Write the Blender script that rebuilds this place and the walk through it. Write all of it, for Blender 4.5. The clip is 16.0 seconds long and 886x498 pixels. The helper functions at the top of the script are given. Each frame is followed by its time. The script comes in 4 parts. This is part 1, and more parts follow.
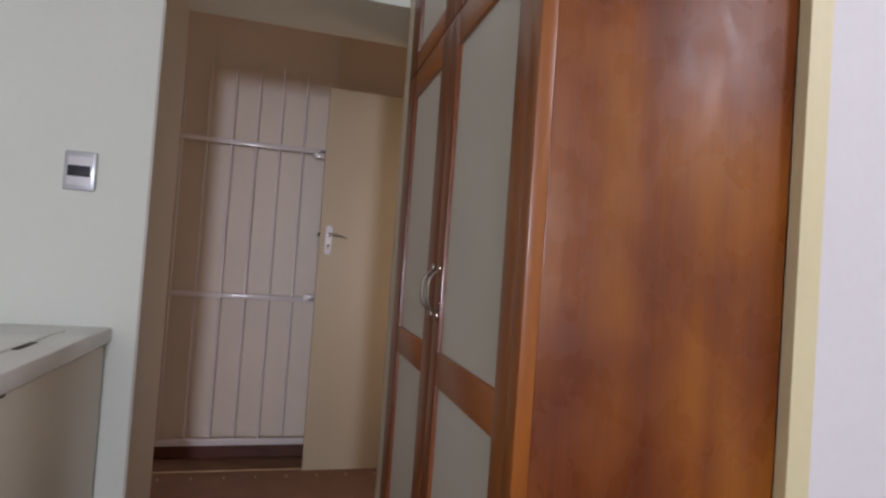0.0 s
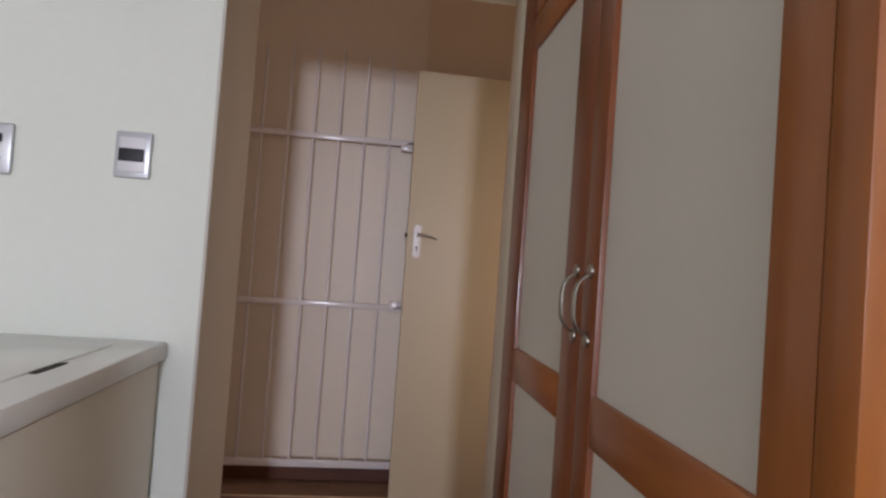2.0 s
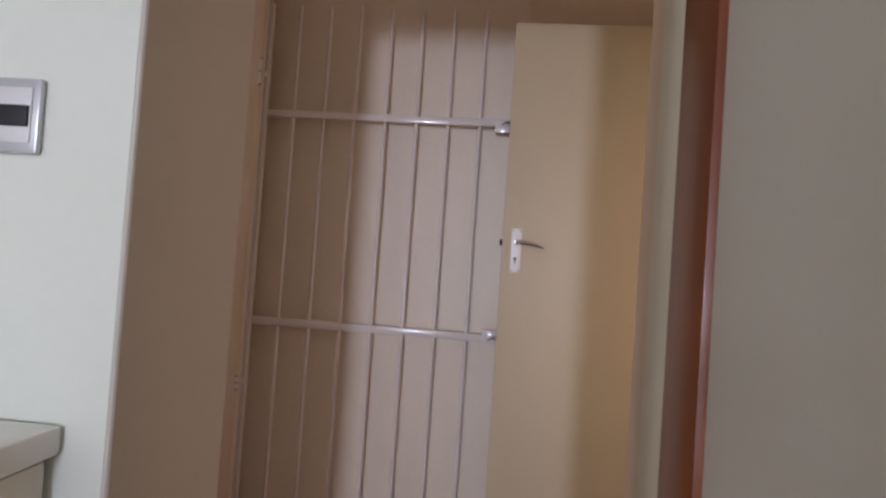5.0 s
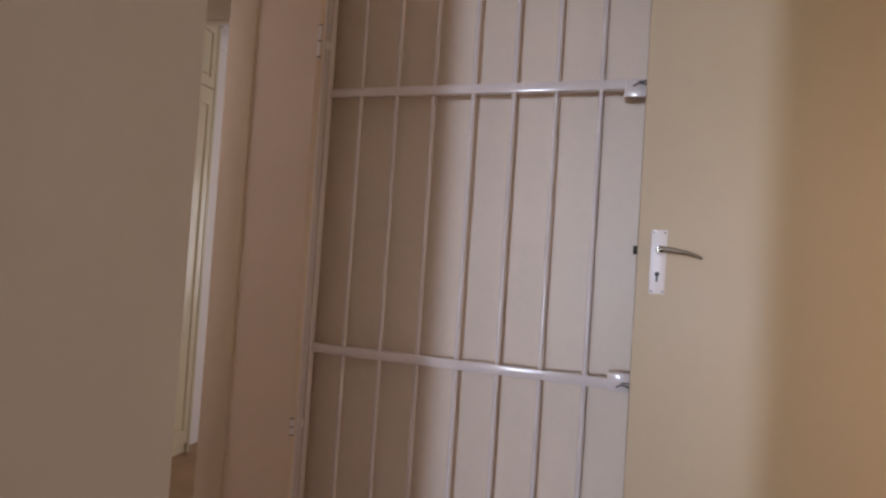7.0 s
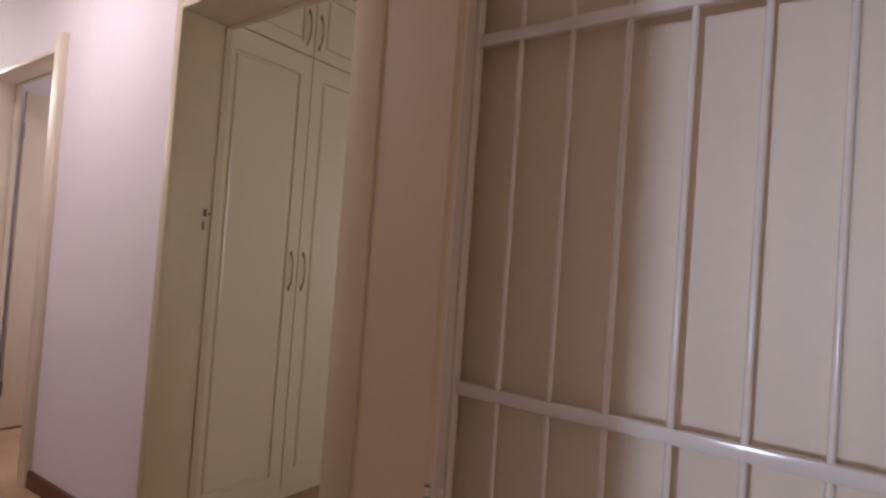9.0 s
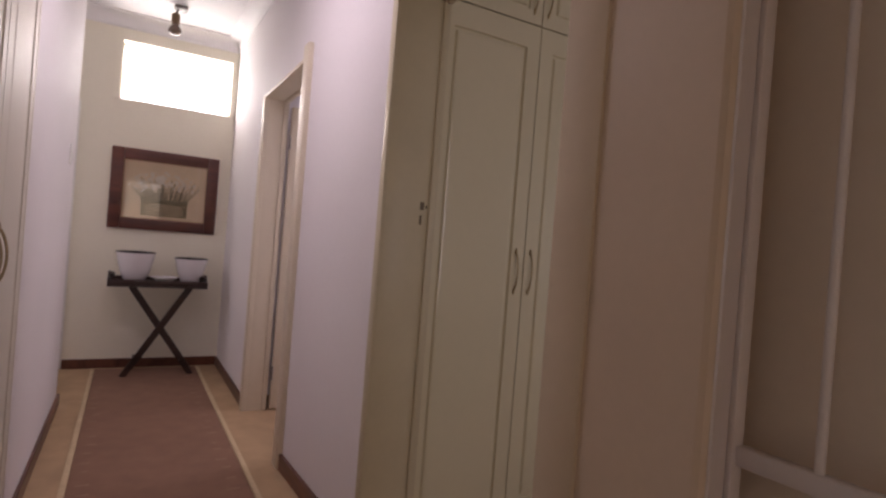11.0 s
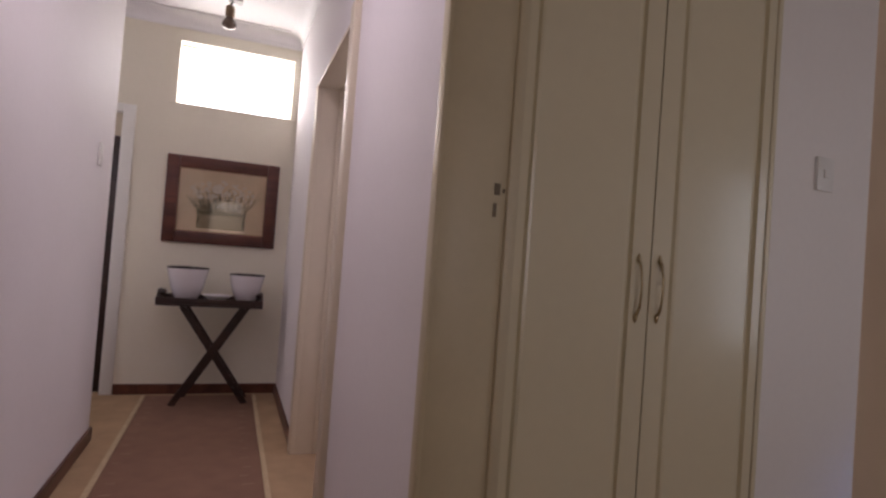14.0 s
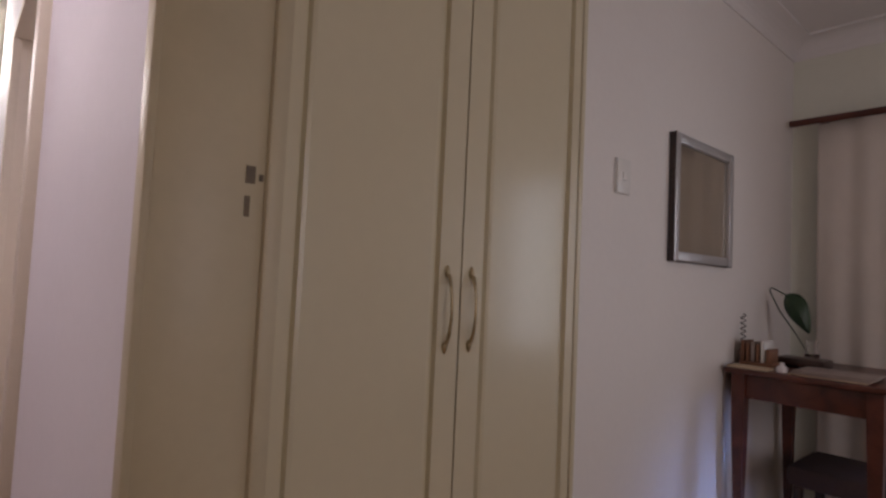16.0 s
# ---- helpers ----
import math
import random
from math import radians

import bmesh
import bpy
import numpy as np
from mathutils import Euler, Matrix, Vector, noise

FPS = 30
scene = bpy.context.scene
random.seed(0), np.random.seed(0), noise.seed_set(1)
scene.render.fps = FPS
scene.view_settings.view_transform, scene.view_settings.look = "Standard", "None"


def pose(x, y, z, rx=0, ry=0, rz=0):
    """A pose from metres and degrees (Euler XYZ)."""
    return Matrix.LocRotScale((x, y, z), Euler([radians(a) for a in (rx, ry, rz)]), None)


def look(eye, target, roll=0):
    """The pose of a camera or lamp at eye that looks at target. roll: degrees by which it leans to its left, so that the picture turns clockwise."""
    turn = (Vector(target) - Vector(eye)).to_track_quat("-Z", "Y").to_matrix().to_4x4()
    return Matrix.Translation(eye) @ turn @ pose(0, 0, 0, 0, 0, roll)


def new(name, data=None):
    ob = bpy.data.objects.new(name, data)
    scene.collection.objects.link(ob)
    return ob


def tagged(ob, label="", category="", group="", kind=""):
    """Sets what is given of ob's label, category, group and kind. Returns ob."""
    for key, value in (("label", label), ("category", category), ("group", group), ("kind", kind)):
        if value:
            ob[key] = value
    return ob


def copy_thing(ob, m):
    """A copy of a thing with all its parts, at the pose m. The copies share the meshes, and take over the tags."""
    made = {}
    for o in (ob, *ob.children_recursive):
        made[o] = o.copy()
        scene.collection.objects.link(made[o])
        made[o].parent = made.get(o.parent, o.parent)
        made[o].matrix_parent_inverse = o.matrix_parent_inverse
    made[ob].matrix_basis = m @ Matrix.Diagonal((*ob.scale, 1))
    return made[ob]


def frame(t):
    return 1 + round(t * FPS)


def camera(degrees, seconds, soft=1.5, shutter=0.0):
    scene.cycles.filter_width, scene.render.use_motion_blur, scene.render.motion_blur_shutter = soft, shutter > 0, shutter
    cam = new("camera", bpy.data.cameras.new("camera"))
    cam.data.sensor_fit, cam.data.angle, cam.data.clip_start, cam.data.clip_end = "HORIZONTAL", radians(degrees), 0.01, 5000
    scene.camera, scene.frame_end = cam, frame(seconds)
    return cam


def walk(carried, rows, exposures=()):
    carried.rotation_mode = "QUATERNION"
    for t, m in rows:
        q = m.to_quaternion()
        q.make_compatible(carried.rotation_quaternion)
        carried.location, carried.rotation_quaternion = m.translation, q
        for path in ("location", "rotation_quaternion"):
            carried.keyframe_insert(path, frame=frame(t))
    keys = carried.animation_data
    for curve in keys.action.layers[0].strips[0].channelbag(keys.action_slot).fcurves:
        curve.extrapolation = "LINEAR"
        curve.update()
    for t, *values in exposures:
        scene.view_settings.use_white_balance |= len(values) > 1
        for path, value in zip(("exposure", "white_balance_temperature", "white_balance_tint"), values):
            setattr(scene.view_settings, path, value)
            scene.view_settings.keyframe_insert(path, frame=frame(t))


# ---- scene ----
cam = camera(76.69, 16.0, 2.5)
PATH = [
    (0.0, (0.180, 0.180, 1.148, 91.42, -4.04, -15.27)),
    (0.5, (0.194, 0.250, 1.146, 91.37, -4.11, -11.83)),
    (1.0, (0.190, 0.345, 1.137, 91.37, -4.21, -9.44)),
    (1.5, (0.184, 0.468, 1.135, 91.41, -4.16, -7.98)),
    (2.0, (0.178, 0.572, 1.130, 91.50, -4.10, -6.97)),
    (2.5, (0.191, 0.657, 1.128, 91.60, -4.02, -5.87)),
    (3.0, (0.222, 0.762, 1.131, 91.66, -3.95, -4.18)),
    (3.5, (0.257, 0.865, 1.133, 91.64, -3.98, -2.01)),
    (4.0, (0.286, 0.972, 1.141, 91.66, -3.99, 0.75)),
    (6.5, (0.303, 1.654, 1.188, 91.32, -3.82, 12.96)),
    (7.0, (0.275, 1.777, 1.190, 91.44, -3.81, 17.18)),
    (7.5, (0.266, 1.928, 1.187, 91.58, -3.91, 22.21)),
    (8.0, (0.198, 2.072, 1.186, 91.70, -4.01, 26.52)),
    (10.5, (-0.064, 2.518, 1.177, 90.16, -4.35, 53.87)),
    (11.0, (-0.156, 2.601, 1.159, 89.99, -4.49, 60.67)),
    (11.5, (-0.246, 2.661, 1.155, 89.88, -4.50, 65.45)),
    (12.0, (-0.344, 2.713, 1.151, 89.74, -4.56, 70.72)),
    (12.5, (-0.430, 2.793, 1.146, 89.74, -4.54, 74.91)),
    (13.0, (-0.519, 2.865, 1.140, 90.09, -4.57, 75.99)),
    (13.5, (-0.628, 2.918, 1.122, 90.48, -4.45, 75.05)),
    (14.0, (-0.756, 2.937, 1.120, 91.37, -4.27, 69.31)),
    (14.5, (-0.855, 2.941, 1.125, 92.12, -3.82, 62.52)),
    (15.0, (-0.929, 2.979, 1.134, 92.64, -3.51, 57.41)),
    (15.5, (-1.020, 3.076, 1.144, 92.86, -2.90, 53.68)),
    (16.0, (-1.114, 3.177, 1.155, 93.07, -2.65, 48.42)),
]
EXPOSURES = [(0, -0.2, 6950, 20), (0.7, 0.0, 6950, 20), (2, 0.12, 6950, 20), (3.5, 0.05, 6900, 21), (6.5, 0.45, 6600, 18), (8, 0.45, 6550, 18), (10.5, 0.05, 6550, 20), (12.5, -0.15, 6400, 19), (14, -0.25, 6400, 19), (15, -0.3, 6400, 19), (16, 0.03, 6400, 19)]
walk(cam, [(t, pose(*p)) for t, p in PATH], EXPOSURES)

# ---- world and lights ----
world = bpy.data.worlds.new("world")
scene.world = world
world.use_nodes = True
wn = world.node_tree
sky = wn.nodes.new("ShaderNodeTexSky")
sky.sky_type = "NISHITA"
sky.sun_disc = False
sky.sun_elevation = radians(48)
sky.sun_rotation = radians(200)
wn.links.new(sky.outputs[0], wn.nodes["Background"].inputs[0])
wn.nodes["Background"].inputs[1].default_value = 0.10


def area(name, x, y, z, w, h, aim, watts, color, spread=180):
    """An area lamp: daylight at an opening of its size, added fill or the spotlight."""
    data = bpy.data.lights.new(name, "AREA")
    data.shape, data.size, data.size_y = "RECTANGLE", w, h
    data.energy, data.color, data.spread = watts, color, radians(spread)
    ob = new(name, data)
    ob.matrix_world = look((x, y, z), aim)
    return ob


area("window_or_fill_light", -0.10, -5.17, 1.36, 0.46, 0.70, (-0.10, 0, 1.36), 150, (0.66, 0.79, 1.0))
# soft laundry fill at an added, unseen window
area("window_or_fill_light", -1.15, -5.17, 1.85, 1.1, 1.1, (-0.5, 0, 1.9), 17, (0.97, 1.0, 0.93))
area("window_or_fill_light", 2.26, -0.48, 2.31, 0.50, 0.46, (0.7, 0.9, 1.9), 12.5, (0.82, 0.88, 1.0))
# warm passage fill at an opening added out of view
area("window_or_fill_light", 1.37, 2.80, 1.15, 0.55, 1.6, (-1, 2.9, 1.1), 3.4, (1.0, 0.73, 0.50))
area("window_or_fill_light", -5.44, 2.88, 2.39, 0.80, 0.42, (0, 2.88, 1.2), 3.0, (1.0, 0.96, 0.86))
# added fill through the hall doorway, hung before a windowless wall
area("window_or_fill_light", -3.45, 4.75, 1.5, 0.9, 1.2, (-3.45, 3, 1.2), 8.5, (1.0, 0.92, 1.0))
# added fill from the side recess, which has no window
area("window_or_fill_light", -4.85, 0.75, 1.6, 0.8, 1.2, (-4.85, 3, 1.2), 6.5, (1.0, 0.93, 0.95))
area("window_or_fill_light", 1.12, 4.15, 1.40, 0.8, 1.3, (-2.1, 4.7, 1.3), 10.6, (1.0, 0.93, 0.92))
area("window_or_fill_light", -0.30, 6.37, 0.42, 0.30, 0.5, (-2.1, 5.48, 0.10), 0.75, (0.28, 0.46, 1.0), 34)
area("window_or_fill_light", -0.30, 6.38, 1.30, 0.30, 1.2, (-2.1, 4.6, 1.3), 1.1, (0.90, 0.95, 1.0), 90)
# light of the second spotlight, which is added out of view
area("spotlight_light", -2.45, 2.72, 2.58, 0.10, 0.10, (-2.45, 2.80, 0), 8.5, (1.0, 0.89, 0.96))


# ---- materials ----
def nodes_of(name):
    m = bpy.data.materials.new(name)
    m.use_nodes = True
    return m, m.node_tree.nodes, m.node_tree.links, m.node_tree.nodes["Principled BSDF"]


def surface(name, color, rough=0.5, metal=0.0, vary=0.06, scale=3.0, fine=60.0, bump=0.05, stretch=(1, 1, 1), coat=0.0, spec=0.5):
    """A surface with slow tone changes, fine grain and relief."""
    m, n, l, b = nodes_of(name)
    tc = n.new("ShaderNodeTexCoord")
    mp = n.new("ShaderNodeMapping")
    mp.inputs["Scale"].default_value = stretch
    l.new(tc.outputs["Object"], mp.inputs[0])
    big, small = n.new("ShaderNodeTexNoise"), n.new("ShaderNodeTexNoise")
    big.inputs["Scale"].default_value, small.inputs["Scale"].default_value = scale, fine
    big.inputs["Detail"].default_value, small.inputs["Detail"].default_value = 4, 6
    for q in (big, small):
        l.new(mp.outputs[0], q.inputs["Vector"])
    mix = n.new("ShaderNodeMath")
    mix.operation = "MULTIPLY_ADD"
    l.new(small.outputs[0], mix.inputs[0])
    mix.inputs[1].default_value = 0.45
    l.new(big.outputs[0], mix.inputs[2])
    ramp = n.new("ShaderNodeValToRGB")
    ramp.color_ramp.elements[0].position, ramp.color_ramp.elements[1].position = 0.45, 1.0
    lo = [max(0, c * (1 - vary)) for c in color]
    hi = [min(1, c * (1 + vary)) for c in color]
    ramp.color_ramp.elements[0].color, ramp.color_ramp.elements[1].color = (*lo, 1), (*hi, 1)
    l.new(mix.outputs[0], ramp.inputs[0])
    l.new(ramp.outputs[0], b.inputs["Base Color"])
    rr = n.new("ShaderNodeMapRange")
    rr.inputs[3].default_value, rr.inputs[4].default_value = max(0.02, rough - 0.08), min(1, rough + 0.08)
    l.new(big.outputs[0], rr.inputs[0])
    l.new(rr.outputs[0], b.inputs["Roughness"])
    b.inputs["Metallic"].default_value = metal
    b.inputs["Specular IOR Level"].default_value = spec
    b.inputs["Coat Weight"].default_value = coat
    b.inputs["Coat Roughness"].default_value = 0.15
    if bump:
        bp = n.new("ShaderNodeBump")
        bp.inputs["Strength"].default_value, bp.inputs["Distance"].default_value = bump, 0.004
        l.new(small.outputs[0], bp.inputs["Height"])
        l.new(bp.outputs[0], b.inputs["Normal"])
    return m


def timber(name, dark, light, rough=0.35, coat=0.3, axis=2, rings=7.0, figure=0.35, spread=0.20, spec=0.5):
    """Varnished wood whose grain runs along one axis."""
    m, n, l, b = nodes_of(name)
    tc = n.new("ShaderNodeTexCoord")
    mp = n.new("ShaderNodeMapping")
    s = [1.0, 1.0, 1.0]
    s[axis] = 0.09
    mp.inputs["Scale"].default_value = s
    l.new(tc.outputs["Object"], mp.inputs[0])
    big, fine = n.new("ShaderNodeTexNoise"), n.new("ShaderNodeTexNoise")
    big.inputs["Scale"].default_value, big.inputs["Detail"].default_value, big.inputs["Distortion"].default_value = rings, 5, 0.9
    fine.inputs["Scale"].default_value, fine.inputs["Detail"].default_value = 120, 4
    l.new(mp.outputs[0], big.inputs["Vector"])
    l.new(mp.outputs[0], fine.inputs["Vector"])
    cloud = n.new("ShaderNodeTexNoise")
    cloud.inputs["Scale"].default_value, cloud.inputs["Detail"].default_value = 5.5, 4
    l.new(tc.outputs["Object"], cloud.inputs["Vector"])
    a = n.new("ShaderNodeMath")
    a.operation = "MULTIPLY_ADD"
    l.new(fine.outputs[0], a.inputs[0])
    a.inputs[1].default_value = 0.25
    l.new(big.outputs[0], a.inputs[2])
    c = n.new("ShaderNodeMath")
    c.operation = "MULTIPLY_ADD"
    l.new(cloud.outputs[0], c.inputs[0])
    c.inputs[1].default_value = figure
    l.new(a.outputs[0], c.inputs[2])
    ramp = n.new("ShaderNodeValToRGB")
    mean = 0.625 + 0.5 * figure
    ramp.color_ramp.elements[0].position, ramp.color_ramp.elements[1].position = mean - spread, mean + spread
    ramp.color_ramp.elements[0].color, ramp.color_ramp.elements[1].color = (*dark, 1), (*light, 1)
    l.new(c.outputs[0], ramp.inputs[0])
    l.new(ramp.outputs[0], b.inputs["Base Color"])
    b.inputs["Roughness"].default_value = rough
    b.inputs["Specular IOR Level"].default_value = spec
    b.inputs["Coat Weight"].default_value = coat
    b.inputs["Coat Roughness"].default_value = 0.12
    bp = n.new("ShaderNodeBump")
    bp.inputs["Strength"].default_value, bp.inputs["Distance"].default_value = 0.06, 0.003
    l.new(fine.outputs[0], bp.inputs["Height"])
    l.new(bp.outputs[0], b.inputs["Normal"])
    return m


def veneer(name, dark, mid, light):
    """Blotchy varnished veneer: soft flame figure, faint upright boards and an uneven gloss."""
    m, n, l, b = nodes_of(name)
    tc = n.new("ShaderNodeTexCoord")
    def noise(scale, stretch, detail, distortion):
        mp = n.new("ShaderNodeMapping")
        mp.inputs["Scale"].default_value = stretch
        l.new(tc.outputs["Object"], mp.inputs[0])
        q = n.new("ShaderNodeTexNoise")
        q.inputs["Scale"].default_value, q.inputs["Detail"].default_value, q.inputs["Distortion"].default_value = scale, detail, distortion
        l.new(mp.outputs[0], q.inputs["Vector"])
        return q.outputs[0]
    cloud = noise(4.5, (1.0, 1.0, 0.7), 3, 0.3)
    boards = noise(11.0, (1.0, 1.0, 0.05), 2, 0.2)
    grain = noise(160.0, (1.0, 1.0, 0.06), 4, 0.0)
    gloss = noise(17.0, (1.0, 1.0, 0.8), 6, 0.3)
    total = cloud
    for src, w in ((boards, 0.70), (grain, 0.22), (gloss, 0.15)):
        q = n.new("ShaderNodeMath")
        q.operation = "MULTIPLY_ADD"
        l.new(src, q.inputs[0])
        q.inputs[1].default_value = w
        l.new(total, q.inputs[2])
        total = q.outputs[0]
    q = n.new("ShaderNodeMath")
    q.operation = "MULTIPLY"
    l.new(total, q.inputs[0])
    q.inputs[1].default_value = 0.53
    total = q.outputs[0]
    ramp = n.new("ShaderNodeValToRGB")
    e = ramp.color_ramp.elements
    e[0].position, e[1].position = 0.44, 0.68
    e[0].color, e[1].color = (*dark, 1), (*light, 1)
    c = e.new(0.57)
    c.color = (*mid, 1)
    l.new(total, ramp.inputs[0])
    l.new(ramp.outputs[0], b.inputs["Base Color"])
    rr = n.new("ShaderNodeMapRange")
    rr.inputs[1].default_value, rr.inputs[2].default_value = 0.35, 0.65
    rr.inputs[3].default_value, rr.inputs[4].default_value = 0.16, 0.46
    l.new(gloss, rr.inputs[0])
    l.new(rr.outputs[0], b.inputs["Coat Roughness"])
    b.inputs["Coat Weight"].default_value = 0.45
    b.inputs["Roughness"].default_value = 0.48
    b.inputs["Specular IOR Level"].default_value = 0.3
    bp = n.new("ShaderNodeBump")
    bp.inputs["Strength"].default_value, bp.inputs["Distance"].default_value = 0.05, 0.004
    l.new(gloss, bp.inputs["Height"])
    l.new(bp.outputs[0], b.inputs["Normal"])
    return m


def clear_glass(name):
    m, n, l, b = nodes_of(name)
    b.inputs["Base Color"].default_value = (1, 1, 1, 1)
    b.inputs["Roughness"].default_value = 0.02
    b.inputs["Transmission Weight"].default_value = 1.0
    b.inputs["IOR"].default_value = 1.45
    return m


def glowing(name, color, strength):
    m, n, l, b = nodes_of(name)
    b.inputs["Base Color"].default_value = (0.8, 0.8, 0.8, 1)
    b.inputs["Emission Color"].default_value = (*color, 1)
    b.inputs["Emission Strength"].default_value = strength
    return m


PLASTER = surface("cream_plaster", (0.785, 0.795, 0.705), 0.6, vary=0.03, scale=1.5, fine=45, bump=0.10)
HALL_WALL = surface("white_plaster", (0.79, 0.75, 0.755), 0.68, vary=0.03, scale=1.4, fine=45, bump=0.12)
BEIGE = surface("beige_gloss_paint", (0.67, 0.53, 0.40), 0.55, vary=0.04, scale=2, fine=50, bump=0.10)
PASSAGE = surface("off_white_passage_paint", (0.77, 0.655, 0.54), 0.45, vary=0.05, scale=2, fine=50, bump=0.10)
# Reveal paint darkened and greyed in the colour, against the passage fill
REVEAL = surface("shaded_reveal_paint", (0.58, 0.53, 0.455), 0.5, vary=0.04, scale=2, fine=50, bump=0.10)
CHIP = surface("bare_chipped_wood", (0.25, 0.165, 0.065), 0.7, vary=0.2, scale=60, fine=200, bump=0.1)
STRIP = surface("yellow_cream_paint", (0.76, 0.66, 0.40), 0.5, vary=0.04, scale=4, fine=50, bump=0.05)
ROOM_WALL = surface("off_white_room_paint", (0.84, 0.805, 0.775), 0.55, vary=0.03, scale=1.4, fine=45, bump=0.12)
END_WALL = surface("cream_end_wall_paint", (0.81, 0.765, 0.65), 0.66, vary=0.03, scale=1.4, fine=45, bump=0.12)
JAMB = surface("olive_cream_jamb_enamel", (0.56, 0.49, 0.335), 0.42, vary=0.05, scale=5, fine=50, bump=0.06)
CEIL = surface("ceiling_paint", (0.82, 0.80, 0.80), 0.7, vary=0.02, scale=1.2, fine=30, bump=0.05)
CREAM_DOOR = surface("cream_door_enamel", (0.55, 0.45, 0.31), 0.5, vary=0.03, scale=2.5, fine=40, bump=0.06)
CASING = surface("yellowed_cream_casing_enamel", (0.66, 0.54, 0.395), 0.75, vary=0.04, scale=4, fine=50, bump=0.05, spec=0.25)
FRAME_PAINT = surface("cream_frame_enamel", (0.68, 0.60, 0.47), 0.48, vary=0.04, scale=4, fine=50, bump=0.05)
GATE_PAINT = surface("white_gate_enamel", (0.76, 0.69, 0.67), 0.16, vary=0.04, scale=9, fine=80, bump=0.06)
CUPBOARD = surface("cream_cupboard_lacquer", (0.665, 0.60, 0.425), 0.36, vary=0.03, scale=1.7, fine=30, bump=0.02, coat=0.35)
WHITE_LACQUER = surface("pinkish_white_lacquer", (0.76, 0.715, 0.62), 0.5, vary=0.03, scale=1.7, fine=30, bump=0.03)
PANEL = surface("pale_grey_panel", (0.64, 0.59, 0.515), 0.45, vary=0.03, scale=2.0, fine=90, bump=0.05)
ORANGE = veneer("orange_varnished_board", (0.140, 0.024, 0.0016), (0.225, 0.050, 0.0024), (0.32, 0.089, 0.0035))
STILEWOOD = timber("orange_brown_stile_wood", (0.24, 0.056, 0.006), (0.38, 0.110, 0.011), 0.38, 0.25, 2, 9.0, 0.35, 0.26)
REDWOOD = timber("red_brown_frame_wood", (0.15, 0.032, 0.008), (0.25, 0.064, 0.014), 0.40, 0.25, 2, 9.0, 0.35, 0.26)
RAILWOOD = timber("red_brown_rail_wood", (0.24, 0.058, 0.012), (0.40, 0.120, 0.022), 0.38, 0.25, 1, 9.0, 0.35, 0.26)
DARKWOOD = timber("dark_stained_wood", (0.012, 0.005, 0.004), (0.045, 0.018, 0.014), 0.35, 0.2, 1, 14.0, 0.2)
MAHOGANY = timber("mahogany", (0.05, 0.012, 0.008), (0.14, 0.035, 0.02), 0.38, 0.2, 1, 9.0, 0.3)
SKIRT = timber("brown_skirting_wood", (0.06, 0.018, 0.010), (0.15, 0.05, 0.028), 0.4, 0.2, 0, 9.0, 0.3)
NICKEL = surface("brushed_nickel", (0.36, 0.33, 0.28), 0.3, 1.0, 0.05, 20, 160, 0.03)
ANTIQUE = surface("antique_brass_handle", (0.42, 0.345, 0.215), 0.30, 1.0, 0.10, 30, 160, 0.03)
ALU = surface("satin_aluminium_plate", (0.76, 0.73, 0.74), 0.45, 0.15, 0.03, 20, 140, 0.02)
SILVER = surface("silver_plastic", (0.58, 0.58, 0.60), 0.35, 0.55, 0.04, 15, 120, 0.02)
WHITE_PL = surface("white_plastic", (0.80, 0.79, 0.76), 0.35, 0, 0.02, 10, 90, 0.02)
BLACK_PL = surface("black_plastic", (0.012, 0.012, 0.016), 0.5, 0, 0.1, 20, 100, 0.02)
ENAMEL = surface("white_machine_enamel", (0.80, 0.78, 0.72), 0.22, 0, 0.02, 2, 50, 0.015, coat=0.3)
# machine white with the shade of its side put into the colour
MACHINE_SIDE = surface("shaded_off_white_machine_side", (0.72, 0.66, 0.54), 0.33, 0, 0.03, 2.5, 60, 0.02)
STEEL = surface("dark_steel", (0.20, 0.19, 0.18), 0.4, 0.9, 0.1, 30, 140, 0.04)
BRONZE = surface("aged_bronze", (0.20, 0.135, 0.085), 0.38, 0.8, 0.1, 30, 140, 0.04)
BULB = surface("brown_tinted_bulb", (0.16, 0.11, 0.085), 0.18, 0.3, 0.15, 30, 140, 0.02, coat=0.5)
DULL = surface("tarnished_brass", (0.15, 0.115, 0.075), 0.6, 0.0, 0.2, 60, 200, 0.1)
RUBBER = surface("dark_gap", (0.03, 0.025, 0.02), 0.8, 0, 0.1, 20, 90, 0.05)
CARPET = surface("tan_carpet", (0.43, 0.295, 0.18), 0.95, 0, 0.16, 6, 420, 0.6, spec=0.1)
BROWN_FLOOR = surface("brown_carpet", (0.20, 0.115, 0.075), 0.92, 0, 0.2, 7, 420, 0.6, spec=0.1)
RUG = surface("brown_woven_rug", (0.26, 0.15, 0.105), 0.95, 0, 0.10, 9, 380, 0.7, spec=0.1)
FLECK = surface("rug_fleck_wool", (0.36, 0.24, 0.17), 0.95, 0, 0.15, 30, 300, 0.5, spec=0.1)
RUG_EDGE = surface("pale_rug_binding", (0.55, 0.42, 0.27), 0.9, 0, 0.12, 30, 300, 0.5, spec=0.1)
BOWL = surface("white_ceramic", (0.78, 0.75, 0.78), 0.22, 0, 0.03, 6, 60, 0.02, coat=0.4)
BOWL_IN = surface("dark_glaze", (0.02, 0.018, 0.02), 0.25, 0, 0.1, 8, 60, 0.02)
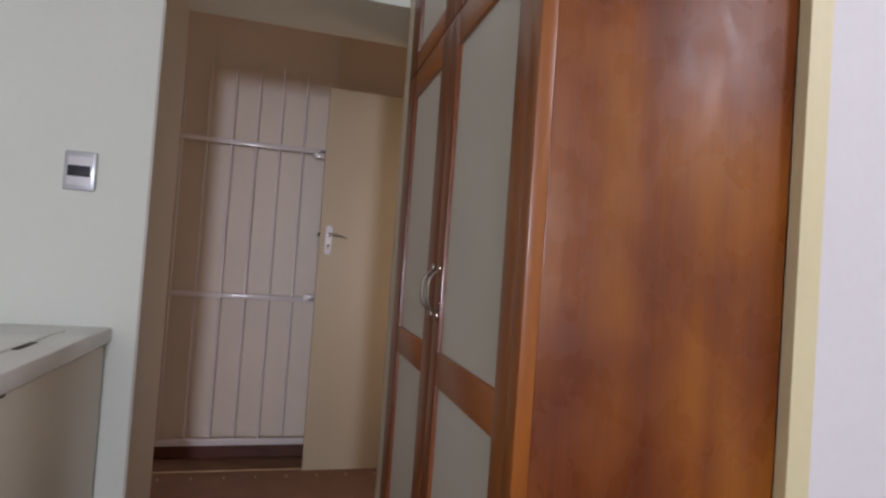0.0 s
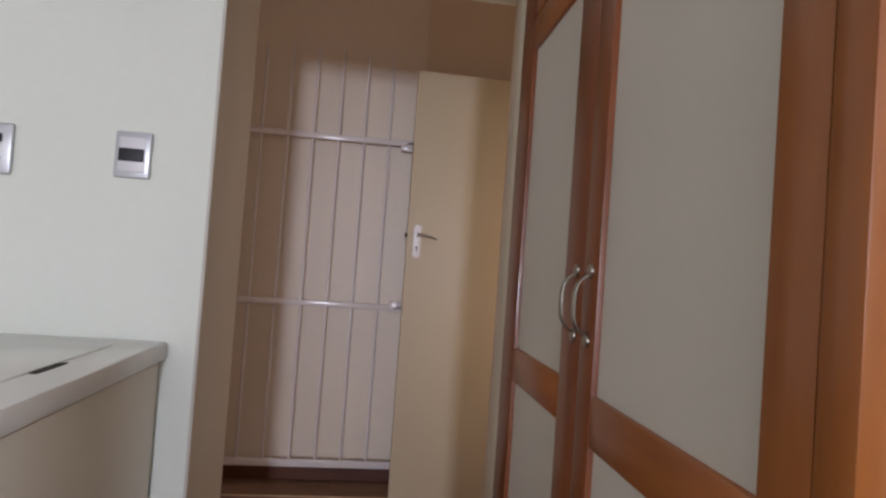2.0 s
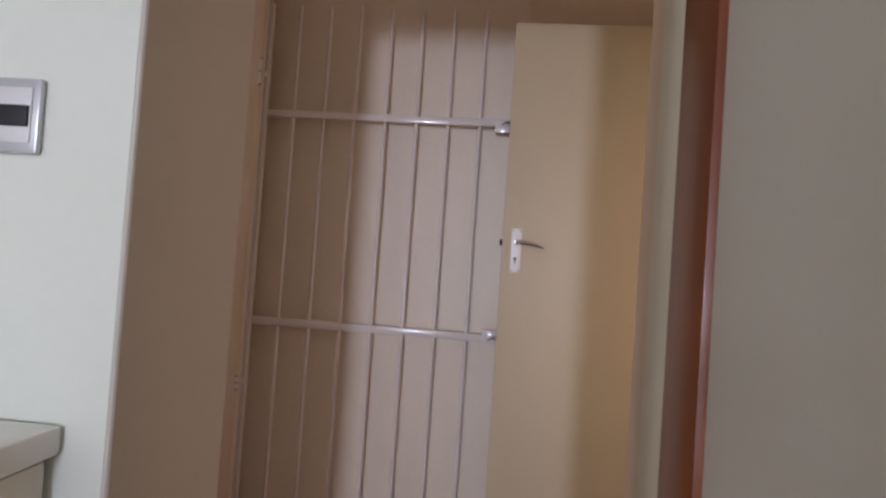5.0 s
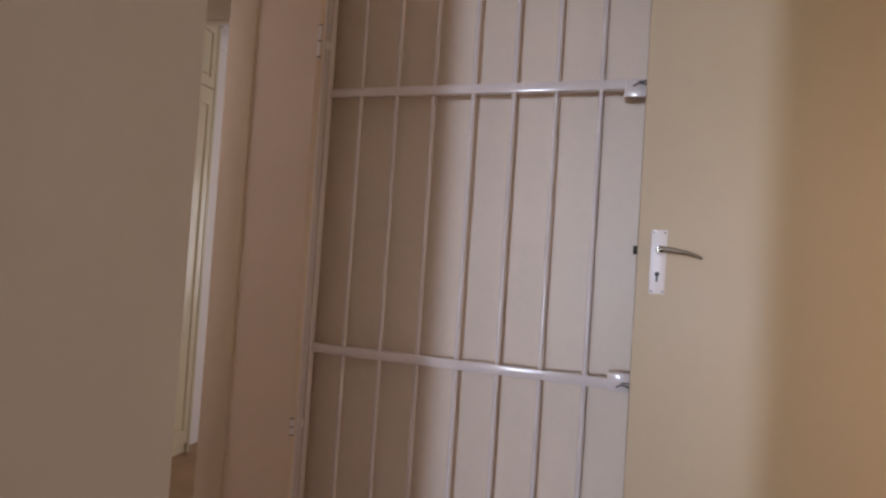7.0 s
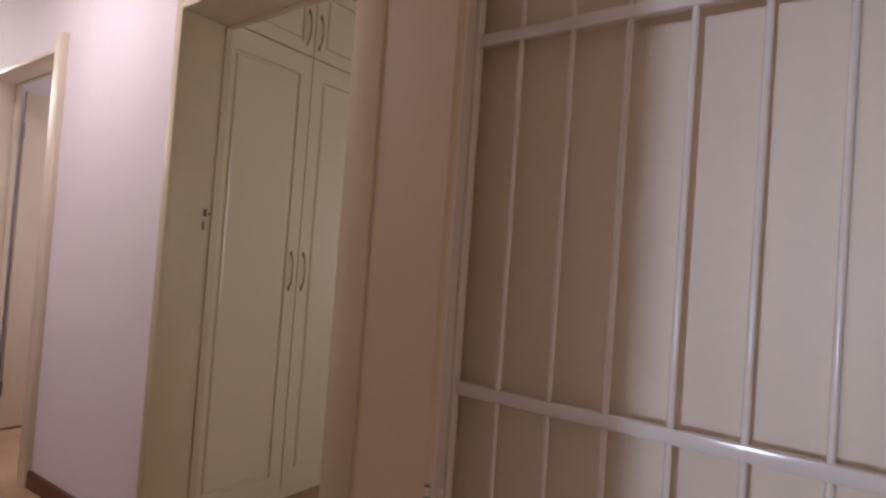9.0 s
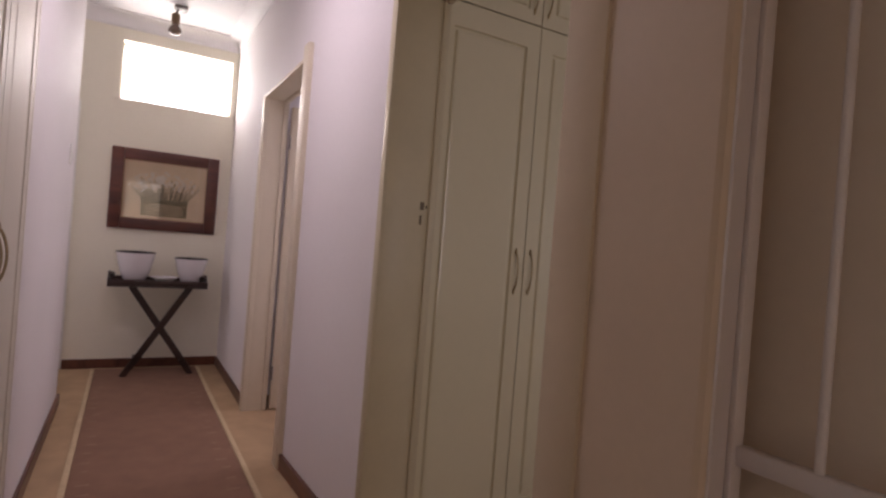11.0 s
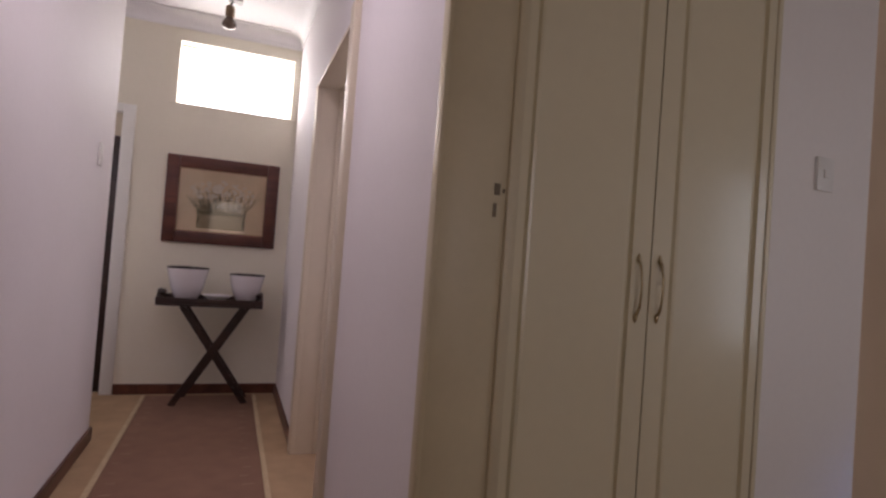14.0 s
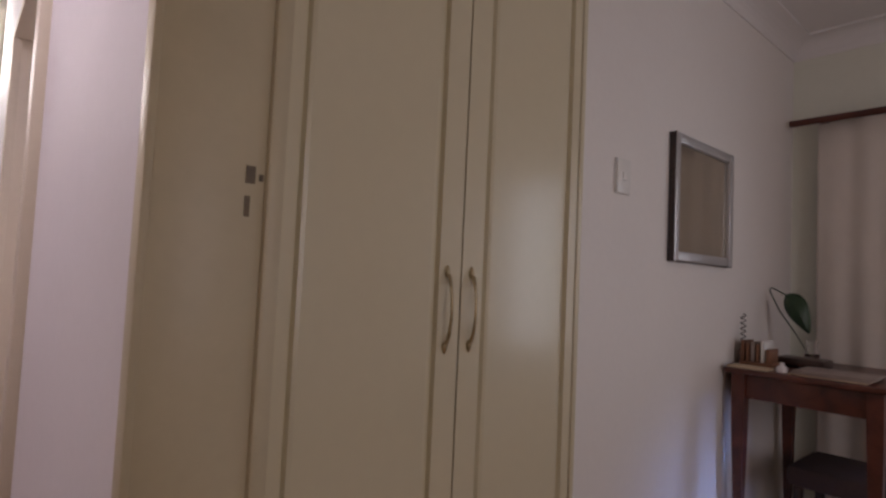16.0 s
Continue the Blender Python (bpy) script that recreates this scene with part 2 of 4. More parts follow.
PAPER = surface("picture_mount", (0.64, 0.50, 0.34), 0.8, 0, 0.08, 7, 80, 0.03)
INK_GREY = surface("print_green_grey", (0.17, 0.145, 0.085), 0.8, 0, 0.25, 40, 160, 0.02)
INK_PALE = surface("print_pale_flower", (0.62, 0.56, 0.47), 0.8, 0, 0.10, 60, 160, 0.02)
INK_DARK = surface("print_basket", (0.14, 0.112, 0.055), 0.8, 0, 0.35, 55, 190, 0.02)
CURTAIN = surface("cream_curtain_cloth", (0.72, 0.66, 0.60), 0.85, 0, 0.06, 5, 260, 0.25, spec=0.2)
BOOKS = surface("paper_stack", (0.34, 0.27, 0.24), 0.8, 0, 0.15, 30, 120, 0.1)
LEAF = surface("dark_green_leaf", (0.022, 0.055, 0.022), 0.4, 0, 0.2, 25, 120, 0.1)
CUSHION = surface("dark_cushion_cloth", (0.07, 0.045, 0.045), 0.9, 0, 0.2, 15, 200, 0.2)
CABLE = surface("white_cable", (0.7, 0.68, 0.66), 0.5, 0, 0.03, 10, 80, 0.02)
RACK = surface("brown_card_rack", (0.22, 0.10, 0.055), 0.55, 0, 0.2, 25, 150, 0.1)
PANE_GLOW = glowing("bright_frosted_pane", (1.0, 0.985, 0.95), 7.0)
GLASS = clear_glass("clear_glass")
MIRROR = surface("mirror_glass", (0.62, 0.60, 0.54), 0.06, 1.0, 0.0, 2, 10, 0.0)

# ---- building helpers ----
ORIGIN = {}


def box(bm, x0, x1, y0, y1, z0, z1):
    m = Matrix.Translation(((x0 + x1) / 2, (y0 + y1) / 2, (z0 + z1) / 2)) @ Matrix.Diagonal((abs(x1 - x0), abs(y1 - y0), abs(z1 - z0), 1))
    return bmesh.ops.create_cube(bm, size=1, matrix=m)["verts"]


def rounded(bm, x0, x1, y0, y1, z0, z1, r=0.004, seg=2):
    flat = bm.faces.layers.int.get("flat") or bm.faces.layers.int.new("flat")
    vs = box(bm, x0, x1, y0, y1, z0, z1)
    es = list({e for v in vs for e in v.link_edges})
    made = bmesh.ops.bevel(bm, geom=es, offset=r, segments=seg, profile=0.5, affect="EDGES")
    for f in {f for v in made["verts"] for f in v.link_faces}:
        f.normal_update()
        f[flat] = int(max(abs(c) for c in f.normal) > 0.9999)


def tube(bm, pts, r, seg=8, taper=None):
    """A round bar swept along points."""
    pts = [Vector(p) for p in pts]
    rings = []
    side = None
    for i, p in enumerate(pts):
        d = (pts[min(i + 1, len(pts) - 1)] - pts[max(i - 1, 0)]).normalized()
        if side is None:
            side = d.orthogonal().normalized()
        side = (side - d * side.dot(d)).normalized()
        up = d.cross(side)
        rad = r if taper is None else taper[i]
        rings.append([bm.verts.new(p + (side * math.cos(2 * math.pi * k / seg) + up * math.sin(2 * math.pi * k / seg)) * rad) for k in range(seg)])
    for a, b in zip(rings, rings[1:]):
        for k in range(seg):
            bm.faces.new((a[k], a[(k + 1) % seg], b[(k + 1) % seg], b[k]))
    bm.faces.new(rings[0][::-1])
    bm.faces.new(rings[-1])


def lathe(bm, profile, center, seg=28, closed=False):
    """A turned shape from (radius, height) pairs."""
    cx, cy, cz = center
    rings = [[bm.verts.new((cx + r * math.cos(2 * math.pi * k / seg), cy + r * math.sin(2 * math.pi * k / seg), cz + z)) for k in range(seg)] for r, z in profile]
    for a, b in zip(rings, rings[1:]):
        for k in range(seg):
            bm.faces.new((a[k], a[(k + 1) % seg], b[(k + 1) % seg], b[k]))
    if closed:
        bm.faces.new(rings[0][::-1])
        bm.faces.new(rings[-1])


def extrude_outline(bm, outline, depth):
    """A plate from an outline of 3D points, thickened by a vector."""
    d = Vector(depth)
    a = [bm.verts.new(Vector(p)) for p in outline]
    b = [bm.verts.new(Vector(p) + d) for p in outline]
    n = len(a)
    bm.faces.new(a[::-1])
    bm.faces.new(b)
    for k in range(n):
        bm.faces.new((a[k], a[(k + 1) % n], b[(k + 1) % n], b[k]))


def finish(name, bm, material, smooth=False):
    bmesh.ops.recalc_face_normals(bm, faces=bm.faces)
    layer = bm.faces.layers.int.get("flat")
    flat = [f[layer] for f in bm.faces] if layer else [0] * len(bm.faces)
    me = bpy.data.meshes.new(name)
    bm.to_mesh(me)
    bm.free()
    me.materials.append(material)
    if smooth:
        for p, q in zip(me.polygons, flat):
            p.use_smooth = not q
        me.set_sharp_from_angle(angle=radians(40))
    return me


def structure(name, bm, material, label, category):
    return tagged(new(name, finish(name, bm, material)), label, category, kind="structure")


def solid(name, bm, material, label, category, group="", kind="", smooth=True):
    """A thing of one single mesh."""
    return tagged(new(name, finish(name, bm, material, smooth)), label, category, group, kind)


def thing(name, at, label, category, group="", kind=""):
    ob = new(name)
    ob.empty_display_size = 0.1
    ob.location = at
    ORIGIN[ob] = Vector(at)
    return tagged(ob, label, category, group, kind)


def part(name, bm, material, parent, label="", smooth=True):
    """One mesh part, given in world coordinates, under a thing or a part."""
    at = ORIGIN[parent]
    bmesh.ops.translate(bm, verts=bm.verts, vec=-at)
    ob = new(name, finish(name, bm, material, smooth))
    ob.parent = parent
    ORIGIN[ob] = at
    return tagged(ob, label)


def boxes(*rows):
    bm = bmesh.new()
    for r in rows:
        box(bm, *r)
    return bm


def soft_boxes(*rows, r=0.004):
    bm = bmesh.new()
    for q in rows:
        rounded(bm, *q, r=r)
    return bm


def wall_along_x(y0, y1, x0, x1, z0, z1, holes=()):
    """A wall with openings (x0, x1, z0, z1) that go through it."""
    bm = bmesh.new()
    at = x0
    for a, b, c, d in sorted(holes):
        box(bm, at, a, y0, y1, z0, z1)
        if c > z0:
            box(bm, a, b, y0, y1, z0, c)
        if d < z1:
            box(bm, a, b, y0, y1, d, z1)
        at = b
    if x1 > at:
        box(bm, at, x1, y0, y1, z0, z1)
    return bm


def wall_along_y(x0, x1, y0, y1, z0, z1, holes=()):
    bm = wall_along_x(x0, x1, y0, y1, z0, z1, holes)
    for v in bm.verts:
        v.co.x, v.co.y = v.co.y, v.co.x
    return bm


# ---- structure ----
OPEN_L, OPEN_R, LINTEL = -0.230, 0.522, 1.985
WALL_S, WALL_P, WALL_N = 2.00, 2.343, 2.28
HALL_N, HALL_B = 3.315, 3.60
FAR_N, HALL_D, POST = 3.340, 3.475, -3.015
END = -5.345
HALL_TOP, ROOM_TOP = 2.82, 2.50
GATE_WALL = 3.47
NEAR = 0.885

def prism(points, z0, z1):
    bm = bmesh.new()
    extrude_outline(bm, [(x, y, z0) for x, y in points], (0, 0, z1 - z0))
    return bm


structure("floor", boxes((-6.2, 3.8, -5.5, 7.2, -0.2, -0.02)), BROWN_FLOOR, "brown carpeted floor under the rooms", "floor")
structure("floor_passage", boxes((-0.992, 1.4, 2.0, GATE_WALL, -0.02, 0.0), (-2.3, 2.3, -5.2, 2.0, -0.02, 0.0)), BROWN_FLOOR, "brown carpet of the laundry and passage", "floor")
structure("floor_hall", boxes((-6.0, -0.992, 0.6, HALL_B, -0.02, 0.0), (-4.3, -2.75, HALL_B, 5.0, -0.02, 0.0)), CARPET, "tan carpet along the hall", "floor")
structure("floor_room", boxes((-2.65, 1.2, HALL_B, 6.5, -0.02, 0.0)), CARPET, "tan carpet of the side room", "floor")

structure("wall_laundry", wall_along_x(WALL_S, WALL_P, -0.992, 1.4, -0.02, HALL_TOP, [(OPEN_L - 0.008, 0.60, -0.02, LINTEL)]), PLASTER, "cream plastered wall with an open doorway", "wall")
structure("wall_doorway_reveal", prism([(OPEN_R, WALL_S), (0.5998, WALL_S), (0.5998, WALL_P), (0.574, WALL_P)], -0.02, LINTEL), BEIGE, "splayed beige reveal of the open doorway", "wall")
# thin lining whose darkened colour stands in for shade on the reveal
structure("wall_doorway_west_reveal", prism([(OPEN_L - 0.0078, WALL_S + 0.0005), (OPEN_L - 0.002, WALL_S + 0.0005), (OPEN_L, WALL_S + 0.004), (OPEN_L, WALL_P + 0.001), (OPEN_L - 0.0078, WALL_P + 0.001)], -0.02, LINTEL - 0.0005), REVEAL, "off-white reveal of the open doorway with shade put in its colour", "wall")
structure("wall_laundry_west_part", boxes((-2.3, -0.992, WALL_S, WALL_N, -0.02, HALL_TOP)), PLASTER, "cream plastered wall between laundry and hall", "wall")
structure("wall_hall_south", boxes((-4.31, -2.3, WALL_S, WALL_N, -0.02, HALL_TOP)), HALL_WALL, "white plastered hall wall", "wall")
JAMB_Y = 3.387
structure("wall_hall_north_east", prism([(POST, FAR_N), (-2.032, JAMB_Y), (-2.032, HALL_B), (POST, HALL_B)], -0.02, HALL_TOP), HALL_WALL, "white plastered hall wall between the doorways", "wall")
structure("wall_over_room_opening", prism([(-2.032, JAMB_Y), (-0.992, HALL_N), (-0.992, HALL_B), (-2.032, HALL_B)], 2.10, HALL_TOP), HALL_WALL, "white plastered wall over the room doorway", "wall")
structure("wall_hall_north", wall_along_x(FAR_N, HALL_D, END, POST, -0.02, HALL_TOP, [(-3.96, POST, -0.02, 2.07)]), HALL_WALL, "white plastered hall wall with a doorway", "wall")
structure("wall_passage_stub", prism([(-0.992, HALL_N), (-0.662, HALL_N), (-0.652, HALL_N + 0.003), (-0.647, HALL_N + 0.010), (-0.647, HALL_N + 0.016), (-0.700, GATE_WALL), (-0.700, HALL_B), (-0.992, HALL_B)], -0.02, HALL_TOP), BEIGE, "beige painted wall end beside the security gate", "wall")
structure("wall_passage", boxes((-0.700, 1.4, GATE_WALL, HALL_B, -0.02, HALL_TOP)), PASSAGE, "off-white painted passage wall behind the gate", "wall")
structure("wall_passage_pier", boxes((0.375, 1.4, GATE_WALL - 0.02, GATE_WALL, -0.02, HALL_TOP)), BEIGE, "beige painted pier behind the open door", "wall")
structure("wall_passage_east", wall_along_y(1.4, 1.55, 1.9, 3.8, -0.02, HALL_TOP, [(2.48, 3.12, 0.3, 2.0)]), BEIGE, "beige painted end of the passage with an opening added for fill light", "wall")
structure("wall_end", wall_along_y(END - 0.2, END, 0.4, HALL_B, -0.02, HALL_TOP, [(1.34, 2.138, -0.02, 2.05), (2.467, 3.29, 2.16, 2.62)]), END_WALL, "cream end wall of the hall with a high window", "wall")
structure("wall_recess", boxes((-4.31, -4.11, 0.4, WALL_S, -0.02, HALL_TOP), (END - 0.2, -4.11, 0.3, 0.4, -0.02, HALL_TOP)), HALL_WALL, "white wall of the side recess", "wall")
structure("wall_side_room", boxes((-4.3, -2.75, 4.95, 5.1, -0.02, HALL_TOP), (-4.45, -4.3, HALL_D, 5.1, -0.02, HALL_TOP), (-2.75, -2.65, HALL_B, 6.62, -0.02, HALL_TOP)), HALL_WALL, "white wall seen through the hall doorway", "wall")
structure("wall_room_west", boxes((-2.25, -2.107, 4.49, 6.50, -0.02, HALL_TOP)), ROOM_WALL, "white plastered room wall", "wall")
structure("wall_room_north", wall_along_x(6.50, 6.7, -2.65, 1.2, -0.02, HALL_TOP, [(-0.5, -0.1, 0.15, 1.95)]), PLASTER, "cream plastered wall with a narrow window between the curtains", "wall")
structure("wall_room_east", wall_along_y(1.2, 1.35, HALL_B, 6.7, -0.02, HALL_TOP, [(3.70, 4.60, 0.70, 2.10)]), HALL_WALL, "white room wall with a window", "wall")
structure("wall_laundry_east", boxes((0.9935, 2.3, NEAR, NEAR + 0.14, -0.02, HALL_TOP)), HALL_WALL, "white plastered wall end beside the wardrobe", "wall")
structure("trim_wall_edge", soft_boxes((0.9475, 0.993, NEAR - 0.004, NEAR + 0.02, 0.0, 2.59), r=0.0015), STRIP, "narrow cream strip between wardrobe and wall", "trim")
structure("wall_laundry_behind_wardrobe", boxes((1.06, 1.2, NEAR + 0.14, WALL_S, -0.02, HALL_TOP)), PLASTER, "plastered wall behind the wardrobe", "wall")
structure("wall_laundry_west", boxes((-2.3, -2.15, -5.2, WALL_S, -0.02, HALL_TOP)), PLASTER, "cream plastered laundry wall", "wall")
structure("wall_laundry_far_east", wall_along_y(2.3, 2.45, -5.2, NEAR + 0.14, -0.02, HALL_TOP, [(-0.76, -0.20, 2.05, 2.57)]), PLASTER, "cream plastered laundry wall with a window", "wall")
structure("wall_laundry_south", wall_along_x(-5.35, -5.2, -2.3, 2.45, -0.02, HALL_TOP, [(-1.7, -0.6, 1.3, 2.4), (-0.33, 0.13, 1.01, 1.71)]), PLASTER, "plastered laundry wall with two windows added out of view", "wall")

structure("ceiling", boxes((END - 0.2, -0.992, 0.3, HALL_B, HALL_TOP, HALL_TOP + 0.1)), CEIL, "white hall ceiling", "ceiling")
structure("ceiling_laundry", boxes((-2.3, 2.45, -5.35, WALL_S, 2.60, 2.66)), CEIL, "white laundry ceiling", "ceiling")
structure("ceiling_passage", boxes((-0.992, 1.4, WALL_P, GATE_WALL, 2.60, 2.66)), CEIL, "white passage ceiling", "ceiling")
structure("ceiling_room", boxes((-2.65, 1.2, HALL_B, 6.50, ROOM_TOP, ROOM_TOP + 0.06)), CEIL, "white ceiling of the side room", "ceiling")
structure("ceiling_side_room", boxes((-4.45, -2.75, HALL_D, 5.1, 2.7, 2.76)), CEIL, "white ceiling behind the hall doorway", "ceiling")


def cove(name, a, b, inward, top, size, label):
    """A coved cornice between wall and ceiling from a to b."""
    a, b, n = Vector(a), Vector(b), Vector(inward)
    prof = [(0.0, -size), (0.006, -size)]
    prof += [(size - (size - 0.012) * math.cos(q), -size * 0.85 + (size * 0.85 - 0.01) * math.sin(q)) for q in [k * math.pi / 12 for k in range(7)]]
    prof += [(size, 0.0), (0.0, 0.0)]
    bm = bmesh.new()
    extrude_outline(bm, [a + n * u + Vector((0, 0, top + w)) for u, w in prof], b - a)
    return structure(name, bm, CEIL, label, "cornice")


cove("trim_cornice_end", (END, 1.2, 0), (END, FAR_N, 0), (1, 0, 0), HALL_TOP, 0.105, "white coved cornice over the high window")
cove("trim_cornice_hall_north", (POST, FAR_N, 0), (END, FAR_N, 0), (0, -1, 0), HALL_TOP, 0.105, "white coved hall cornice")
cove("trim_cornice_hall_middle", (-2.032, JAMB_Y, 0), (POST, FAR_N, 0), (0, -1, 0), HALL_TOP, 0.105, "white coved hall cornice")
cove("trim_cornice_hall_near", (-0.992, HALL_N, 0), (-2.032, JAMB_Y, 0), (0, -1, 0), HALL_TOP, 0.105, "white coved hall cornice")
cove("trim_cornice_hall_south", (-4.31, WALL_N, 0), (-0.992, WALL_N, 0), (0, 1, 0), HALL_TOP, 0.105, "white coved hall cornice")
cove("trim_cornice_room_west", (-2.107, 4.49, 0), (-2.107, 6.50, 0), (1, 0, 0), ROOM_TOP, 0.10, "white coved room cornice")
cove("trim_cornice_room_north", (1.2, 6.50, 0), (-2.107, 6.50, 0), (0, -1, 0), ROOM_TOP, 0.10, "white coved room cornice")


def skirting(name, x0, x1, y0, y1, label="dark brown wooden skirting board", h=0.075):
    bm = bmesh.new()
    rounded(bm, x0, x1, y0, y1, 0.0, h, r=0.005)
    structure(name, bm, SKIRT, label, "skirting")


skirting("baseboard_hall_south", -4.31, -2.44, WALL_N, WALL_N + 0.016)
skirting("baseboard_hall_end", END, END + 0.016, 2.215, FAR_N)
skirting("baseboard_hall_north_far", END + 0.016, -4.02, FAR_N - 0.016, FAR_N)
structure("baseboard_hall_north", prism([(-2.958, FAR_N - 0.014), (-2.060, JAMB_Y - 0.018), (-2.060, JAMB_Y + 0.002), (-2.958, FAR_N + 0.006)], 0.0, 0.075), SKIRT, "dark brown wooden skirting board", "skirting")
skirting("baseboard_passage", -0.690, 0.375, GATE_WALL - 0.016, GATE_WALL)
skirting("baseboard_wall_end", -4.326, -4.31, 2.0, WALL_N + 0.016)


# ---- door frames ----
def door_frame(name, x0, x1, y0, y1, top, label, widths=(0.055, 0.055), proud=0.012, set_back=0.0, paints=(FRAME_PAINT, FRAME_PAINT), head_front=True):
    """A pressed metal frame round an opening in a wall along x: two jambs with a stop bead and a head."""
    root = thing(name, ((x0 + x1) / 2, (y0 + y1) / 2, 0), label, "door frame", kind="structure")
    for xa, s, w, ya, paint in ((x0, 1, widths[0], y0 + set_back, paints[0]), (x1, -1, widths[1], y0, paints[1])):
        bm = bmesh.new()
        rounded(bm, *sorted((xa - s * w, xa + s * 0.02)), ya - proud, ya + 0.008, 0, top + (w if head_front or s < 0 else 0), r=min(0.004, proud * 0.45))
        rounded(bm, *sorted((xa + s * 0.0003, xa + s * 0.0195)), ya - 0.001, y1 - 0.0335, 0, top, r=0.0004)
        rounded(bm, *sorted((xa, xa + s * 0.030)), y1 - 0.034, y1 - 0.002, 0, top, r=0.006)
        part("jamb", bm, paint, root)
    bm = bmesh.new()
    w = max(widths)
    if head_front and not set_back:
        rounded(bm, x0, x1, y0 - proud, y0, top + 0.0005, top + w, r=min(0.004, proud * 0.45))
    rounded(bm, x0 + 0.021, x1 - 0.021, y0 + set_back - proud, y1 - 0.034, top - 0.02, top, r=0.003)
    rounded(bm, x0 + 0.028, x1 - 0.028, y1 - 0.0335, y1 - 0.002, top - 0.027, top, r=0.006)
    part("head", bm, FRAME_PAINT, root)
    return root


door_frame("door_frame_hall", -3.96, POST, FAR_N, HALL_D, 2.07, "cream pressed-metal frame round the hall doorway", (0.06, 0.068), 0.024, head_front=False)
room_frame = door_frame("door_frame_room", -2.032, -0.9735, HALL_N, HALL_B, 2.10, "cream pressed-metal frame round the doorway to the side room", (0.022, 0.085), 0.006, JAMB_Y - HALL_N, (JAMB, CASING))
part("strike_plate", boxes((-2.0127, -2.0112, 3.533, 3.549, 1.297, 1.326), (-2.0127, -2.0105, 3.5555, 3.5625, 1.303, 1.314)), DULL, room_frame, "dark metal strike plate")
part("strike_plate", boxes((-2.0127, -2.0112, 3.533, 3.542, 1.242, 1.276)), DULL, room_frame, "dark metal strike plate")

# half-open white door behind the hall doorway
leaf = thing("door_hall", (-3.935, 3.50, 0), "white panelled door standing open behind the hall doorway", "door", kind="structure")
part("door_leaf", soft_boxes((-3.955, -3.915, 3.492, 4.28, 0.012, 2.02)), FRAME_PAINT, leaf, "cream painted door leaf")
for z in (0.25, 1.78):
    bm = bmesh.new()
    tube(bm, [(-3.910, 3.487, z - 0.045), (-3.910, 3.487, z + 0.045)], 0.006, 8)
    part("hinge", bm, STEEL, leaf)

# dark door in the end wall
dark = thing("door_end", (END - 0.05, 1.72, 0), "dark brown wooden door in a white frame", "door", kind="structure")
part("door_leaf", soft_boxes((END - 0.09, END - 0.05, 1.37, 2.128, 0.01, 1.86)), DARKWOOD, dark, "dark brown door leaf")
part("transom", soft_boxes((END - 0.09, END - 0.05, 1.37, 2.128, 1.865, 2.03)), FRAME_PAINT, dark)
part("jamb", soft_boxes((END - 0.12, END + 0.014, 2.131, 2.213, 0.0, 2.09)), WHITE_PL, dark, "white door jamb")
part("jamb", soft_boxes((END - 0.12, END + 0.014, 1.285, 1.37, 0.0, 2.09)), WHITE_PL, dark)
part("head", soft_boxes((END - 0.12, END + 0.014, 1.371, 2.130, 2.031, 2.09)), WHITE_PL, dark)

# high window at the end of the hall
win = thing("window_1", (END - 0.12, 2.88, 2.16), "high frosted window glowing with daylight", "window", kind="structure")
part("window_frame", soft_boxes((END - 0.15, END - 0.09, 2.467, 2.475, 2.16, 2.62), (END - 0.15, END - 0.09, 3.282, 3.29, 2.16, 2.62), (END - 0.15, END - 0.09, 2.476, 3.281, 2.16, 2.168), (END - 0.15, END - 0.09, 2.476, 3.281, 2.612, 2.62), r=0.002), FRAME_PAINT, win)
part("pane", boxes((END - 0.135, END - 0.128, 2.476, 3.281, 2.169, 2.611)), PANE_GLOW, win, "sunlit frosted pane")
def surround(y0, y1, z0, z1, left, right, rise, depth, r=0.07):
    """A plastered rim round an opening, open below, its upper corners rounded."""
    arc = [math.pi / 2 * k / 8 for k in range(9)]
    outer = [(y0 - left, z0)]
    outer += [(y0 - left + r * (1 - math.cos(q)), z1 + rise - r * (1 - math.sin(q))) for q in arc]
    outer += [(y1 + right - r * (1 - math.sin(q)), z1 + rise - r * (1 - math.cos(q))) for q in arc]
    outer += [(y1 + right, z0)]
    inner = [(y1, z0), (y1, z1), (y0, z1), (y0, z0)]
    bm = bmesh.new()
    extrude_outline(bm, [(END, y, z) for y, z in outer + inner], (depth, 0, 0))
    return bm


part("window_surround", surround(2.467, 3.29, 2.150, 2.62, 0.045, 0.045, 0.070, 0.014), END_WALL, win, "cream plastered rim with rounded upper corners")

# windows of the laundry and the side room, placed out of view to carry the lamps
# the first of this pair is added only for the soft laundry fill
for nm, (a, b, c, d) in (("laundry_fill_window", (-1.7, -0.6, 1.3, 2.4)), ("window_3", (-0.33, 0.13, 1.01, 1.71))):
    w = thing(nm, ((a + b) / 2, -5.28, c), "plain laundry window added out of view to let in daylight", "window", kind="structure")
    part("window_frame", soft_boxes((a, a + 0.03, -5.31, -5.27, c, d), (b - 0.03, b, -5.31, -5.27, c, d), (a + 0.031, b - 0.031, -5.31, -5.27, c, c + 0.03), (a + 0.031, b - 0.031, -5.31, -5.27, d - 0.03, d)), WHITE_PL, w)
    g = part("pane", boxes((a + 0.031, b - 0.031, -5.292, -5.288, c + 0.031, d - 0.031)), GLASS, w)
    g.visible_shadow = False
